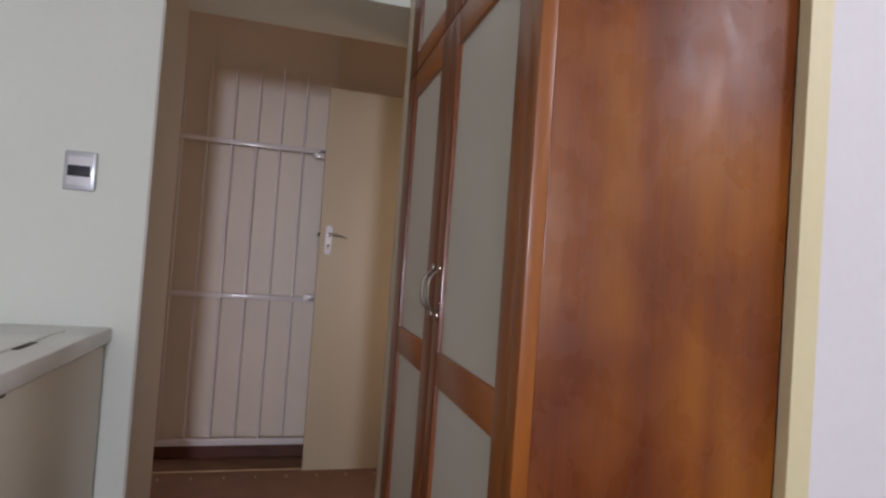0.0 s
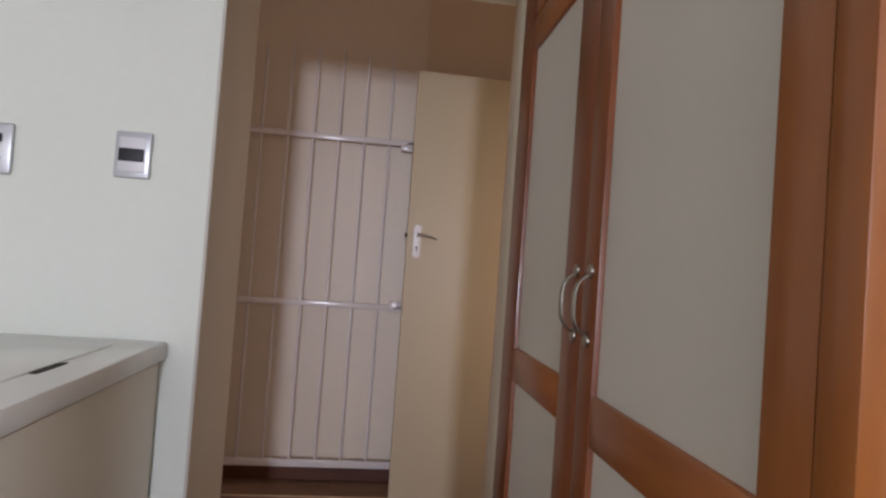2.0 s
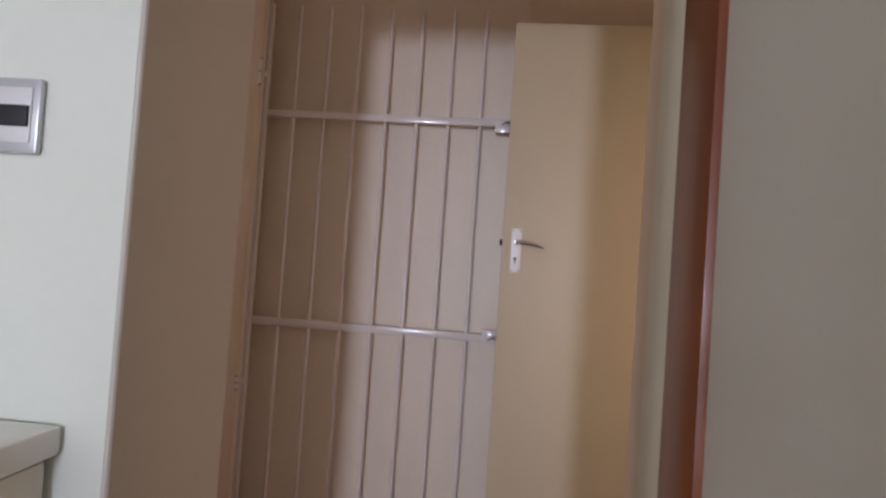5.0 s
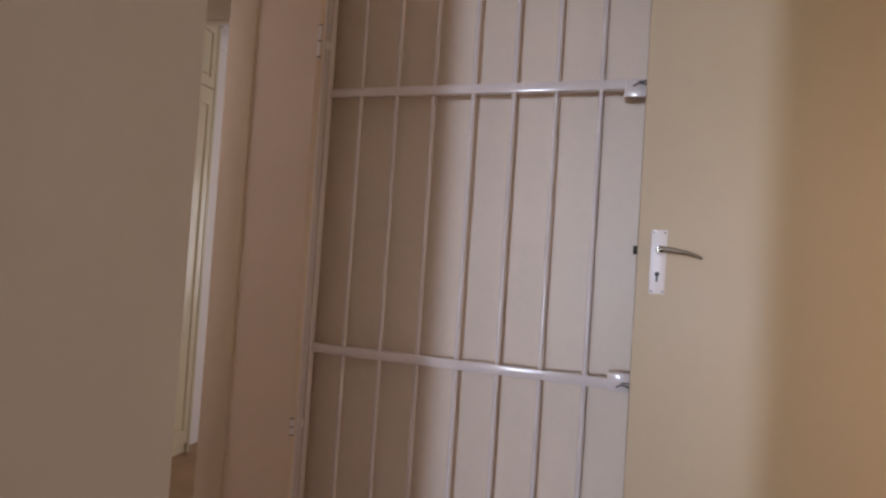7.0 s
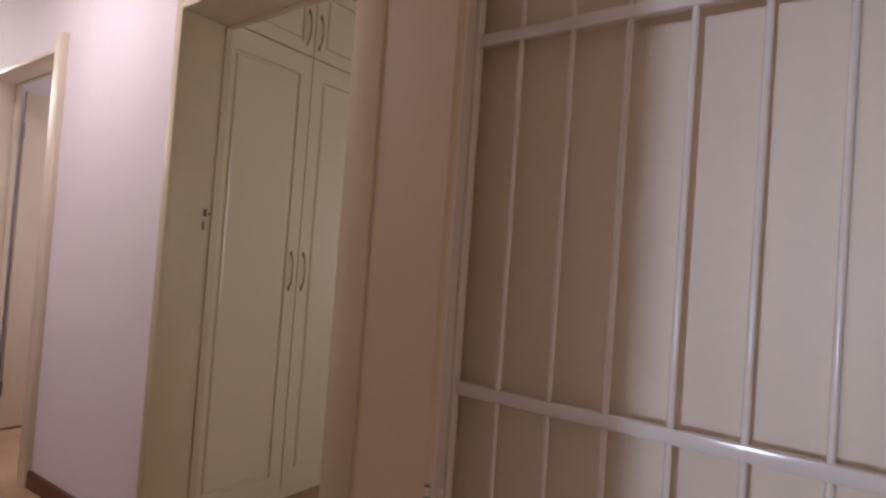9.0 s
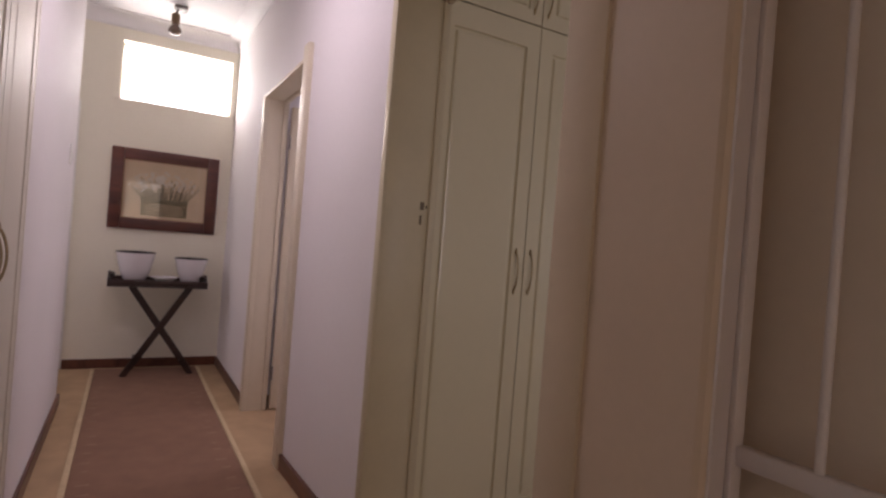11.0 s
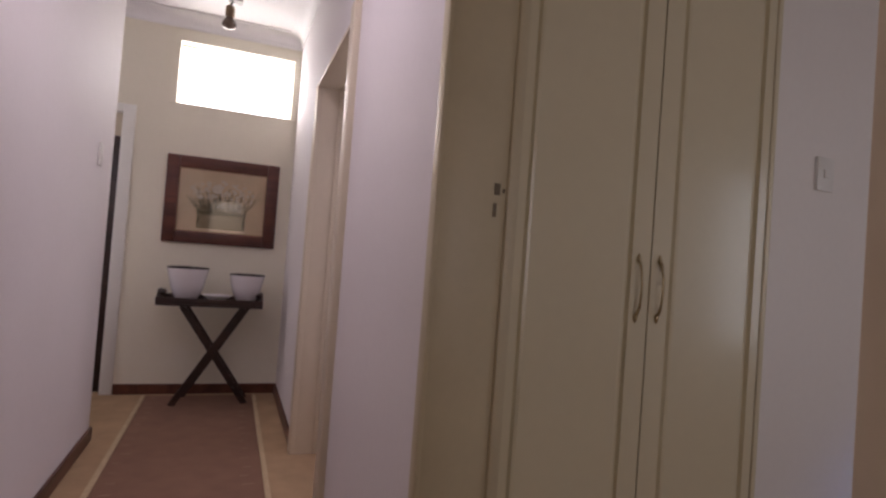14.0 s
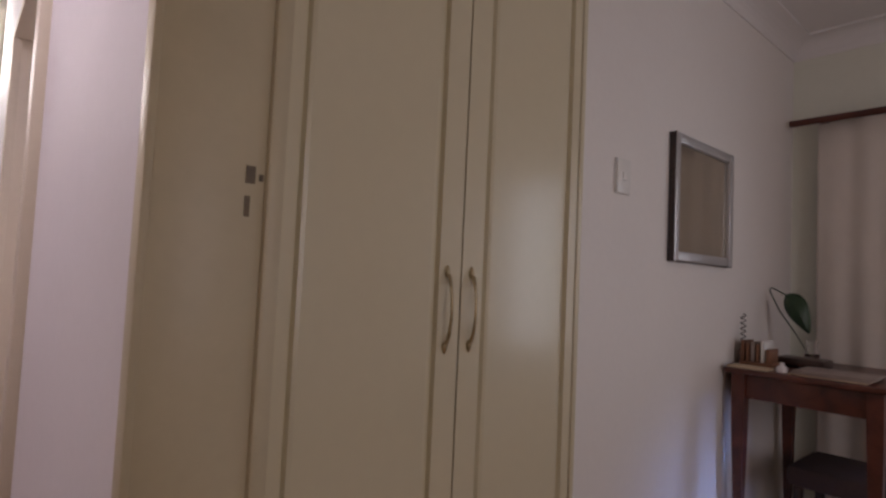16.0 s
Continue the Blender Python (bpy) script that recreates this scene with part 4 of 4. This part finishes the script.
for k in range(24):
    u = 2.672 + 0.0145 * k
    for q in (-0.05, 0.05):
        if 2.674 < u + q < 3.010:
            vs = [bm.verts.new((FX + 0.0113, y_, z_)) for y_, z_ in ((u, z0 + fw + 0.042), (u + 0.003, z0 + fw + 0.042), (u + q + 0.003, z0 + fw + 0.135), (u + q, z0 + fw + 0.135))]
            bm.faces.new(vs)
part("weave_lines", bm, PAPER, pr)
part("basket_rim", boxes((FX + 0.0112, FX + 0.0114, 2.666, 3.018, z0 + fw + 0.145, z0 + fw + 0.168)), INK_GREY, pr)
rng = random.Random(5)
bm = bmesh.new()
for k in range(150):
    ya = rng.uniform(2.68, 3.005)
    yb = ya + (ya - 2.842) * rng.uniform(0.2, 0.75)
    zt = z0 + fw + rng.uniform(0.22, 0.35)
    w_ = rng.uniform(0.001, 0.003)
    vs = [bm.verts.new(q) for q in ((FX + 0.0106, ya - w_, z0 + fw + 0.16), (FX + 0.0106, ya + w_, z0 + fw + 0.16), (FX + 0.0106, yb + w_ * 0.4, zt), (FX + 0.0106, yb - w_ * 0.4, zt))]
    bm.faces.new(vs)
tagged(part("stems", bm, INK_GREY, pr), kind="stuff")
bm = bmesh.new()
for k in range(95):
    yc = rng.uniform(2.62, 3.065)
    zc = z0 + fw + rng.uniform(0.28, 0.40) - abs(yc - 2.842) * 0.2
    r_ = rng.uniform(0.006, 0.017)
    n = 7
    vs = [bm.verts.new((FX + 0.011 + k * 0.00001, yc + r_ * math.cos(6.283 * q / n) * rng.uniform(0.6, 1), zc + r_ * math.sin(6.283 * q / n) * rng.uniform(0.5, 0.9))) for q in range(n)]
    bm.faces.new(vs)
vs = [bm.verts.new((FX + 0.0118, 2.80 + 0.034 * math.cos(6.283 * q / 18) * (1 + 0.12 * (q % 2)), z0 + fw + 0.335 + 0.032 * math.sin(6.283 * q / 18) * (1 + 0.12 * (q % 2)))) for q in range(18)]
bm.faces.new(vs)
tagged(part("flowers", bm, INK_PALE, pr), kind="stuff")
g = part("glazing", boxes((FX + 0.0135, FX + 0.015, y0 + fw - 0.002, y1 - fw + 0.002, z0 + fw - 0.002, z1 - fw + 0.002)), GLASS, pic, "clear picture glass")
g.visible_shadow = False

# butler's tray table
TX0, TX1, TY0, TY1, TZ = -5.26, -4.90, 2.488, 3.172, 0.695
tb = thing("tray_table", (-5.08, 2.83, 0), "dark wooden butler's tray on crossed folding legs", "table")
part("tray_bottom", soft_boxes((TX0, TX1, TY0, TY1, TZ, TZ + 0.014), r=0.003), DARKWOOD, tb)
part("rim", soft_boxes((TX1 - 0.014, TX1, TY0, TY1, TZ + 0.0142, TZ + 0.055), r=0.003), DARKWOOD, tb)
part("rim", soft_boxes((TX0, TX0 + 0.014, TY0, TY1, TZ + 0.0142, TZ + 0.055), r=0.003), DARKWOOD, tb)
for ya, yb in ((TY0, TY0 + 0.014), (TY1 - 0.014, TY1)):
    bm = bmesh.new()
    o = [(TX0 + 0.0145, 0), (TX1 - 0.0145, 0), (TX1 - 0.0145, 0.041), (TX1 - 0.07, 0.045), (TX1 - 0.11, 0.085), (TX0 + 0.11, 0.085), (TX0 + 0.07, 0.045), (TX0 + 0.0145, 0.041)]
    extrude_outline(bm, [(x, ya, TZ + 0.0142 + z) for x, z in o], (0, yb - ya, 0))
    part("rim_handle", bm, DARKWOOD, tb)
    ym = (ya + yb) / 2 + (0.020 if ya < 2.8 else -0.020)
    bm = bmesh.new()
    tube(bm, [(TX0 + 0.10, ym, TZ + 0.072), (TX0 + 0.13, ym, TZ + 0.076), (TX1 - 0.13, ym, TZ + 0.076), (TX1 - 0.10, ym, TZ + 0.072)], 0.016, 10, [0.010, 0.021, 0.021, 0.010])
    part("grip", bm, DARKWOOD, tb, "thick dark rounded handgrip")


def slat_leg(a, b, w, t):
    a, b = Vector(a), Vector(b)
    d = (b - a).normalized()
    s = Vector((1, 0, 0))
    u = d.cross(s).normalized()
    bm = bmesh.new()
    q = [a + s * i * t / 2 + u * j * w / 2 for i, j in ((-1, -1), (1, -1), (1, 1), (-1, 1))]
    extrude_outline(bm, q, b - a)
    bmesh.ops.bevel(bm, geom=bm.edges[:], offset=0.004, segments=2, affect="EDGES")
    return bm


for x, flip in ((-4.975, 0), (-5.005, 1), (-5.21, 0), (-5.18, 1)):
    back = 0.045 if x < -5.1 else 0.0
    ya, yb = (2.625 + back, 3.045 + back) if flip == 0 else (3.105, 2.645)
    part("leg", slat_leg((x, ya, 0.004), (x, yb, TZ - 0.004), 0.042, 0.022), DARKWOOD, tb)
for y, z in ((2.66, TZ - 0.02), (3.03, TZ - 0.02), (2.70, 0.12), (3.02, 0.12)):
    bm = bmesh.new()
    tube(bm, [(-5.21, y, z), (-4.975, y, z)], 0.011, 10)
    part("crossbar", bm, DARKWOOD, tb)


def bowl(name, x, y, r, h, label):
    z = TZ + 0.0145
    root = thing(name, (x, y, z), label, "bowl", "bowls on the tray")
    bm = bmesh.new()
    lathe(bm, [(r * 0.36, 0.0), (r * 0.44, 0.004), (r * 0.62, h * 0.18), (r * 0.78, h * 0.42), (r * 0.91, h * 0.72), (r, h - 0.008)], (x, y, z), 36)
    bm.faces.new([v for v in bm.verts if abs(v.co.z - z) < 1e-5][::-1])
    part("body", bm, BOWL, root, "white glazed outside")
    bm = bmesh.new()
    lathe(bm, [(r, h - 0.008), (r + 0.003, h - 0.003), (r, h), (r - 0.008, h - 0.004), (r * 0.80, h * 0.6), (r * 0.5, h * 0.2), (0.001, h * 0.12)], (x, y, z), 36)
    part("lining", bm, BOWL_IN, root, "dark glazed inside and rim")


bowl("ceramic_bowl", -5.08, 2.662, 0.136, 0.244, "large white ceramic bowl with a dark rim")
bowl("ceramic_bowl", -5.09, 3.058, 0.122, 0.216, "smaller white ceramic bowl with a dark rim")
bm = bmesh.new()
lathe(bm, [(0.04, 0), (0.05, 0.03), (0.10, 0.062), (0.098, 0.065), (0.05, 0.036), (0.001, 0.03)], (-5.0, 2.865, TZ + 0.0145), 30)
solid("silver_dish", bm, ALU, "small shiny metal dish between the bowls", "dish")

# ceiling spot
lp = thing("ceiling_spotlight", (-4.85, 2.80, HALL_TOP), "bronze ceiling spotlight with a bare reflector bulb", "lamp", "hall spotlights")
bm = bmesh.new()
rounded(bm, -4.885, -4.815, 2.785, 2.875, HALL_TOP - 0.03, HALL_TOP - 0.0005, r=0.006)
part("ceiling_rose", bm, STEEL, lp)
bm = bmesh.new()
tube(bm, [(-4.85, 2.812, HALL_TOP - 0.03), (-4.85, 2.802, HALL_TOP - 0.055), (-4.85, 2.80, HALL_TOP - 0.075)], 0.009, 10)
part("arm", bm, STEEL, lp)
bm = bmesh.new()
lathe(bm, [(0.010, -0.062), (0.026, -0.066), (0.030, -0.075), (0.030, -0.135), (0.026, -0.142), (0.001, -0.143)], (-4.85, 2.80, HALL_TOP), 20)
part("lamp_holder", bm, BRONZE, lp, "bronze cylindrical holder")
bm = bmesh.new()
lathe(bm, [(0.020, -0.142), (0.024, -0.148), (0.040, -0.168), (0.047, -0.188), (0.046, -0.204), (0.034, -0.218), (0.001, -0.224)], (-4.85, 2.80, HALL_TOP), 24)
part("bulb", bm, BULB, lp, "unlit brownish reflector bulb")

# unseen second spotlight, added where bright upper walls suggest a ceiling light
copy_thing(lp, pose(-2.45, 2.80, HALL_TOP))

# switch on the hall wall
hs = thing("light_switch", (-3.99, WALL_N, 1.52), "small white light switch on the hall wall", "switch")
part("plate", soft_boxes((-4.03, -3.955, WALL_N, WALL_N + 0.01, 1.475, 1.59), r=0.003), WHITE_PL, hs)
part("rocker", soft_boxes((-4.01, -3.98, WALL_N + 0.0105, WALL_N + 0.016, 1.505, 1.53), r=0.002), WHITE_PL, hs)

# ---- side room ----
RX = -2.107
rs = thing("light_switch", (RX, 4.822, 1.52), "white light switch plate on the room wall", "switch")
part("plate", soft_boxes((RX, RX + 0.012, 4.782, 4.864, 1.462, 1.578), r=0.003), WHITE_PL, rs)
part("rocker", soft_boxes((RX + 0.0125, RX + 0.018, 4.81, 4.836, 1.505, 1.535), r=0.002), WHITE_PL, rs)

mr = thing("wall_mirror", (RX, 5.436, 1.50), "rectangular mirror in a silver-grey frame", "mirror")
y0, y1, z0, z1, fw = 5.150, 5.668, 1.262, 1.739, 0.036
bm = bmesh.new()
for a in ((RX + 0.001, RX + 0.028, y0, y0 + fw, z0, z1), (RX + 0.001, RX + 0.028, y1 - fw, y1, z0, z1), (RX + 0.001, RX + 0.027, y0 + fw + 0.0005, y1 - fw - 0.0005, z0, z0 + fw), (RX + 0.001, RX + 0.027, y0 + fw + 0.0005, y1 - fw - 0.0005, z1 - fw, z1)):
    rounded(bm, *a, r=0.004)
part("frame", bm, SILVER, mr, "silver-grey frame")
part("frame_side", boxes((RX + 0.001, RX + 0.026, y0 - 0.003, y0 - 0.0005, z0, z1), (RX + 0.001, RX + 0.026, y1 + 0.0005, y1 + 0.003, z0, z1), (RX + 0.001, RX + 0.026, y0 - 0.003, y1 + 0.003, z0 - 0.003, z0 - 0.0005)), DARKWOOD, mr, "dark frame edge")
part("mirror_glass", boxes((RX + 0.004, RX + 0.014, y0 + fw - 0.004, y1 - fw + 0.004, z0 + fw - 0.004, z1 - fw + 0.004)), MIRROR, mr, "reflecting glass")

# curtains on a rod
rod = thing("curtain_rod", (-0.4, 6.40, 2.03), "dark wooden curtain rod along the wall", "curtain rod")
bm = bmesh.new()
tube(bm, [(-2.09, 6.40, 2.038), (1.15, 6.40, 2.038)], 0.017, 12)
part("pole", bm, MAHOGANY, rod)
for x in (-1.95, 0.0, 1.05):
    part("bracket", soft_boxes((x - 0.012, x + 0.012, 6.417, 6.499, 2.023, 2.053), r=0.003), MAHOGANY, rod)


def curtain(x0, x1, seed, label):
    r = random.Random(seed)
    bm = bmesh.new()
    n, rows = int((x1 - x0) * 90), 10
    ph = [r.uniform(0, 6.28) for _ in range(4)]
    grid = []
    for j in range(rows + 1):
        v = j / rows
        z = 2.02 + (0.015 - 2.02) * v
        line = []
        for i in range(n + 1):
            x = x0 + (x1 - x0) * i / n
            d = 0.011 * math.sin(x * 44 + ph[0] + 1.6 * math.sin(x * 6 + ph[1]) + 0.5 * v) * (0.55 + 0.6 * v) + 0.009 * math.sin(x * 17 + ph[2] + v * 1.2)
            line.append(bm.verts.new((x + 0.006 * math.sin(v * 3 + ph[3]), 6.41 + d, z)))
        grid.append(line)
    for a, b in zip(grid, grid[1:]):
        for i in range(n):
            bm.faces.new((a[i], a[i + 1], b[i + 1], b[i]))
    ob = solid("curtain", bm, CURTAIN, label, "curtain", "curtains on the rod")
    md = ob.modifiers.new("thickness", "SOLIDIFY")
    md.thickness = 0.003


curtain(-1.965, -0.60, 3, "cream gathered curtain hanging to the floor")
curtain(-0.04, 1.12, 4, "cream gathered curtain hanging to the floor")

# desk
DZ = 0.847
DX0, DX1, DY0, DY1 = -2.09, -1.535, 5.62, 6.32
desk = thing("desk", (-1.77, 6.0, 0), "dark mahogany table with tapered legs against the wall", "table")
part("tabletop", soft_boxes((DX0, DX1, DY0, DY1, DZ - 0.022, DZ), r=0.005), MAHOGANY, desk)
for r_ in ((DX0 + 0.05, DX1 - 0.05, DY0 + 0.035, DY0 + 0.055), (DX0 + 0.05, DX1 - 0.05, DY1 - 0.055, DY1 - 0.035), (DX0 + 0.03, DX0 + 0.05, DY0 + 0.056, DY1 - 0.056), (DX1 - 0.05, DX1 - 0.03, DY0 + 0.056, DY1 - 0.056)):
    part("apron", soft_boxes((*r_, DZ - 0.12, DZ - 0.0225), r=0.002), MAHOGANY, desk)
for x in (DX0 + 0.05, DX1 - 0.05):
    for y in (DY0 + 0.05, DY1 - 0.05):
        bm = bmesh.new()
        tube(bm, [(x, y, 0), (x, y, 0.10), (x, y, 0.30), (x, y, 0.62), (x, y, DZ - 0.13), (x, y, DZ - 0.024)], 0.02, 4, [0.020, 0.018, 0.024, 0.034, 0.036, 0.036])
        part("leg", bm, MAHOGANY, desk)

rk = thing("letter_rack", (-2.02, 5.81, DZ), "brown letter rack filled with cards and notebooks", "rack")
part("base", soft_boxes((-2.075, -1.945, 5.745, 5.88, DZ + 0.0005, DZ + 0.02), r=0.003), RACK, rk)
for k, (x, h, m_) in enumerate(((-2.066, 0.085, RACK), (-2.045, 0.078, RACK), (-2.026, 0.082, BOOKS), (-2.006, 0.076, RACK), (-1.988, 0.088, WHITE_PL), (-1.968, 0.056, RACK))):
    bm = bmesh.new()
    rounded(bm, x - 0.006, x + 0.006, 5.755, 5.87, DZ + 0.0205, DZ + 0.02 + h, r=0.002)
    part("card", bm, m_, rk)
bm = bmesh.new()
tube(bm, [(-2.08 + 0.010 * math.cos(k * 0.9), 5.80 + 0.010 * math.sin(k * 0.9), DZ + 0.002 + k * 0.0033) for k in range(66)], 0.0028, 6)
solid("spiral_ornament", bm, STEEL, "dark twisted wire ornament standing on the desk", "ornament")
bm = bmesh.new()
rounded(bm, -2.08, -1.93, 5.635, 5.72, DZ + 0.0005, DZ + 0.008, r=0.001)
solid("envelope", bm, PAPER, "pale envelopes lying on the desk edge", "paper")
mg = thing("magazine_stack", (-1.73, 5.76, DZ), "stack of magazines lying on the desk", "magazines")
for k in range(4):
    bm = bmesh.new()
    rounded(bm, -1.86 + 0.004 * k, -1.61 + 0.006 * k, 5.655 + 0.004 * k, 5.86, DZ + 0.0005 + k * 0.005, DZ + 0.005 + k * 0.005, r=0.0008)
    part("magazine", bm, PAPER if k == 0 else BOOKS, mg)
bm = bmesh.new()
lathe(bm, [(0.016, 0), (0.02, 0.004), (0.02, 0.022), (0.009, 0.03), (0.009, 0.04), (0.001, 0.042)], (-1.885, 5.665, DZ + 0.0005), 18)
solid("small_bottle", bm, BOWL, "tiny white bottle on the desk", "bottle")
bm = bmesh.new()
rounded(bm, -1.99, -1.80, 5.90, 6.03, DZ + 0.0005, DZ + 0.042, r=0.012)
solid("dark_box", bm, DARKWOOD, "low dark wooden box on the desk", "box")
VX, VY = -1.90, 6.10
vs_ = thing("glass_vase", (VX, VY, DZ), "clear glass vase holding one large drooping green leaf", "vase")
bm = bmesh.new()
lathe(bm, [(0.03, 0.001), (0.035, 0.01), (0.03, 0.05), (0.02, 0.085), (0.028, 0.11), (0.026, 0.11), (0.017, 0.085), (0.027, 0.05), (0.001, 0.012)], (VX, VY, DZ), 24)
part("vase_body", bm, GLASS, vs_)
bm = bmesh.new()
tube(bm, [(VX, VY, DZ + 0.02), (-1.96, VY + 0.01, DZ + 0.12), (-2.04, VY + 0.01, DZ + 0.24), (-2.075, VY, DZ + 0.325), (-2.07, VY, DZ + 0.338), (-2.055, VY - 0.005, DZ + 0.335), (-2.0, VY - 0.01, DZ + 0.305)], 0.003, 6)
part("stem", bm, LEAF, vs_)
bm = bmesh.new()
rows = []
for k in range(13):
    u = k / 12
    c = Vector((-2.005 + 0.115 * u - 0.02 * u * u, VY - 0.012 - 0.02 * math.sin(3 * u), DZ + 0.308 - 0.09 * u - 0.078 * u * u))
    w = 0.052 * (math.sin(math.pi * min(1, u * 0.96 + 0.03)) ** 0.7) * (1.1 - 0.35 * u)
    rows.append([bm.verts.new(c + Vector((0.72, 0.12, 0.66)) * (w * q) + Vector((0, 0.016 * abs(q), 0))) for q in (-1, -0.6, -0.2, 0, 0.2, 0.6, 1)])
for a_, b_ in zip(rows, rows[1:]):
    for i in range(6):
        bm.faces.new((a_[i], a_[i + 1], b_[i + 1], b_[i]))
lf = part("leaf", bm, LEAF, vs_, "dark green leaf")
lf.modifiers.new("thickness", "SOLIDIFY").thickness = 0.001

# under the desk
st = thing("footstool", (-1.72, 6.02, 0), "dark upholstered stool under the desk", "stool")
part("cushion", soft_boxes((-1.93, -1.56, 5.86, 6.24, 0.36, 0.45), r=0.03), CUSHION, st)
for x in (-1.89, -1.60):
    for y in (5.90, 6.20):
        part("leg", soft_boxes((x - 0.016, x + 0.016, y - 0.016, y + 0.016, 0.0, 0.359), r=0.003), DARKWOOD, st)
bm = bmesh.new()
tube(bm, [(-1.515, 5.70, 0.70), (-1.53, 5.69, 0.60), (-1.50, 5.68, 0.50), (-1.54, 5.66, 0.38), (-1.52, 5.63, 0.2), (-1.56, 5.6, 0.008), (-1.66, 5.62, 0.006), (-1.72, 5.58, 0.006)], 0.004, 6)
solid("white_cable", bm, CABLE, "thin white cable hanging beside the desk leg to the floor", "cable")
for pts in (((-1.50, 5.66, 0.42), (-1.56, 5.72, 0.36), (-1.63, 5.80, 0.30), (-1.66, 5.86, 0.20), (-1.62, 5.84, 0.10), (-1.60, 5.80, 0.007), (-1.50, 5.76, 0.007)), ((-1.46, 5.70, 0.56), (-1.40, 5.74, 0.50), (-1.36, 5.80, 0.52), (-1.34, 5.84, 0.34), (-1.36, 5.82, 0.10), (-1.38, 5.80, 0.007), (-1.46, 5.74, 0.007))):
    bm = bmesh.new()
    tube(bm, pts, 0.004, 6)
    solid("white_cable", bm, CABLE, "thin white cable trailing to the floor beside the desk", "cable", "cables by the desk")
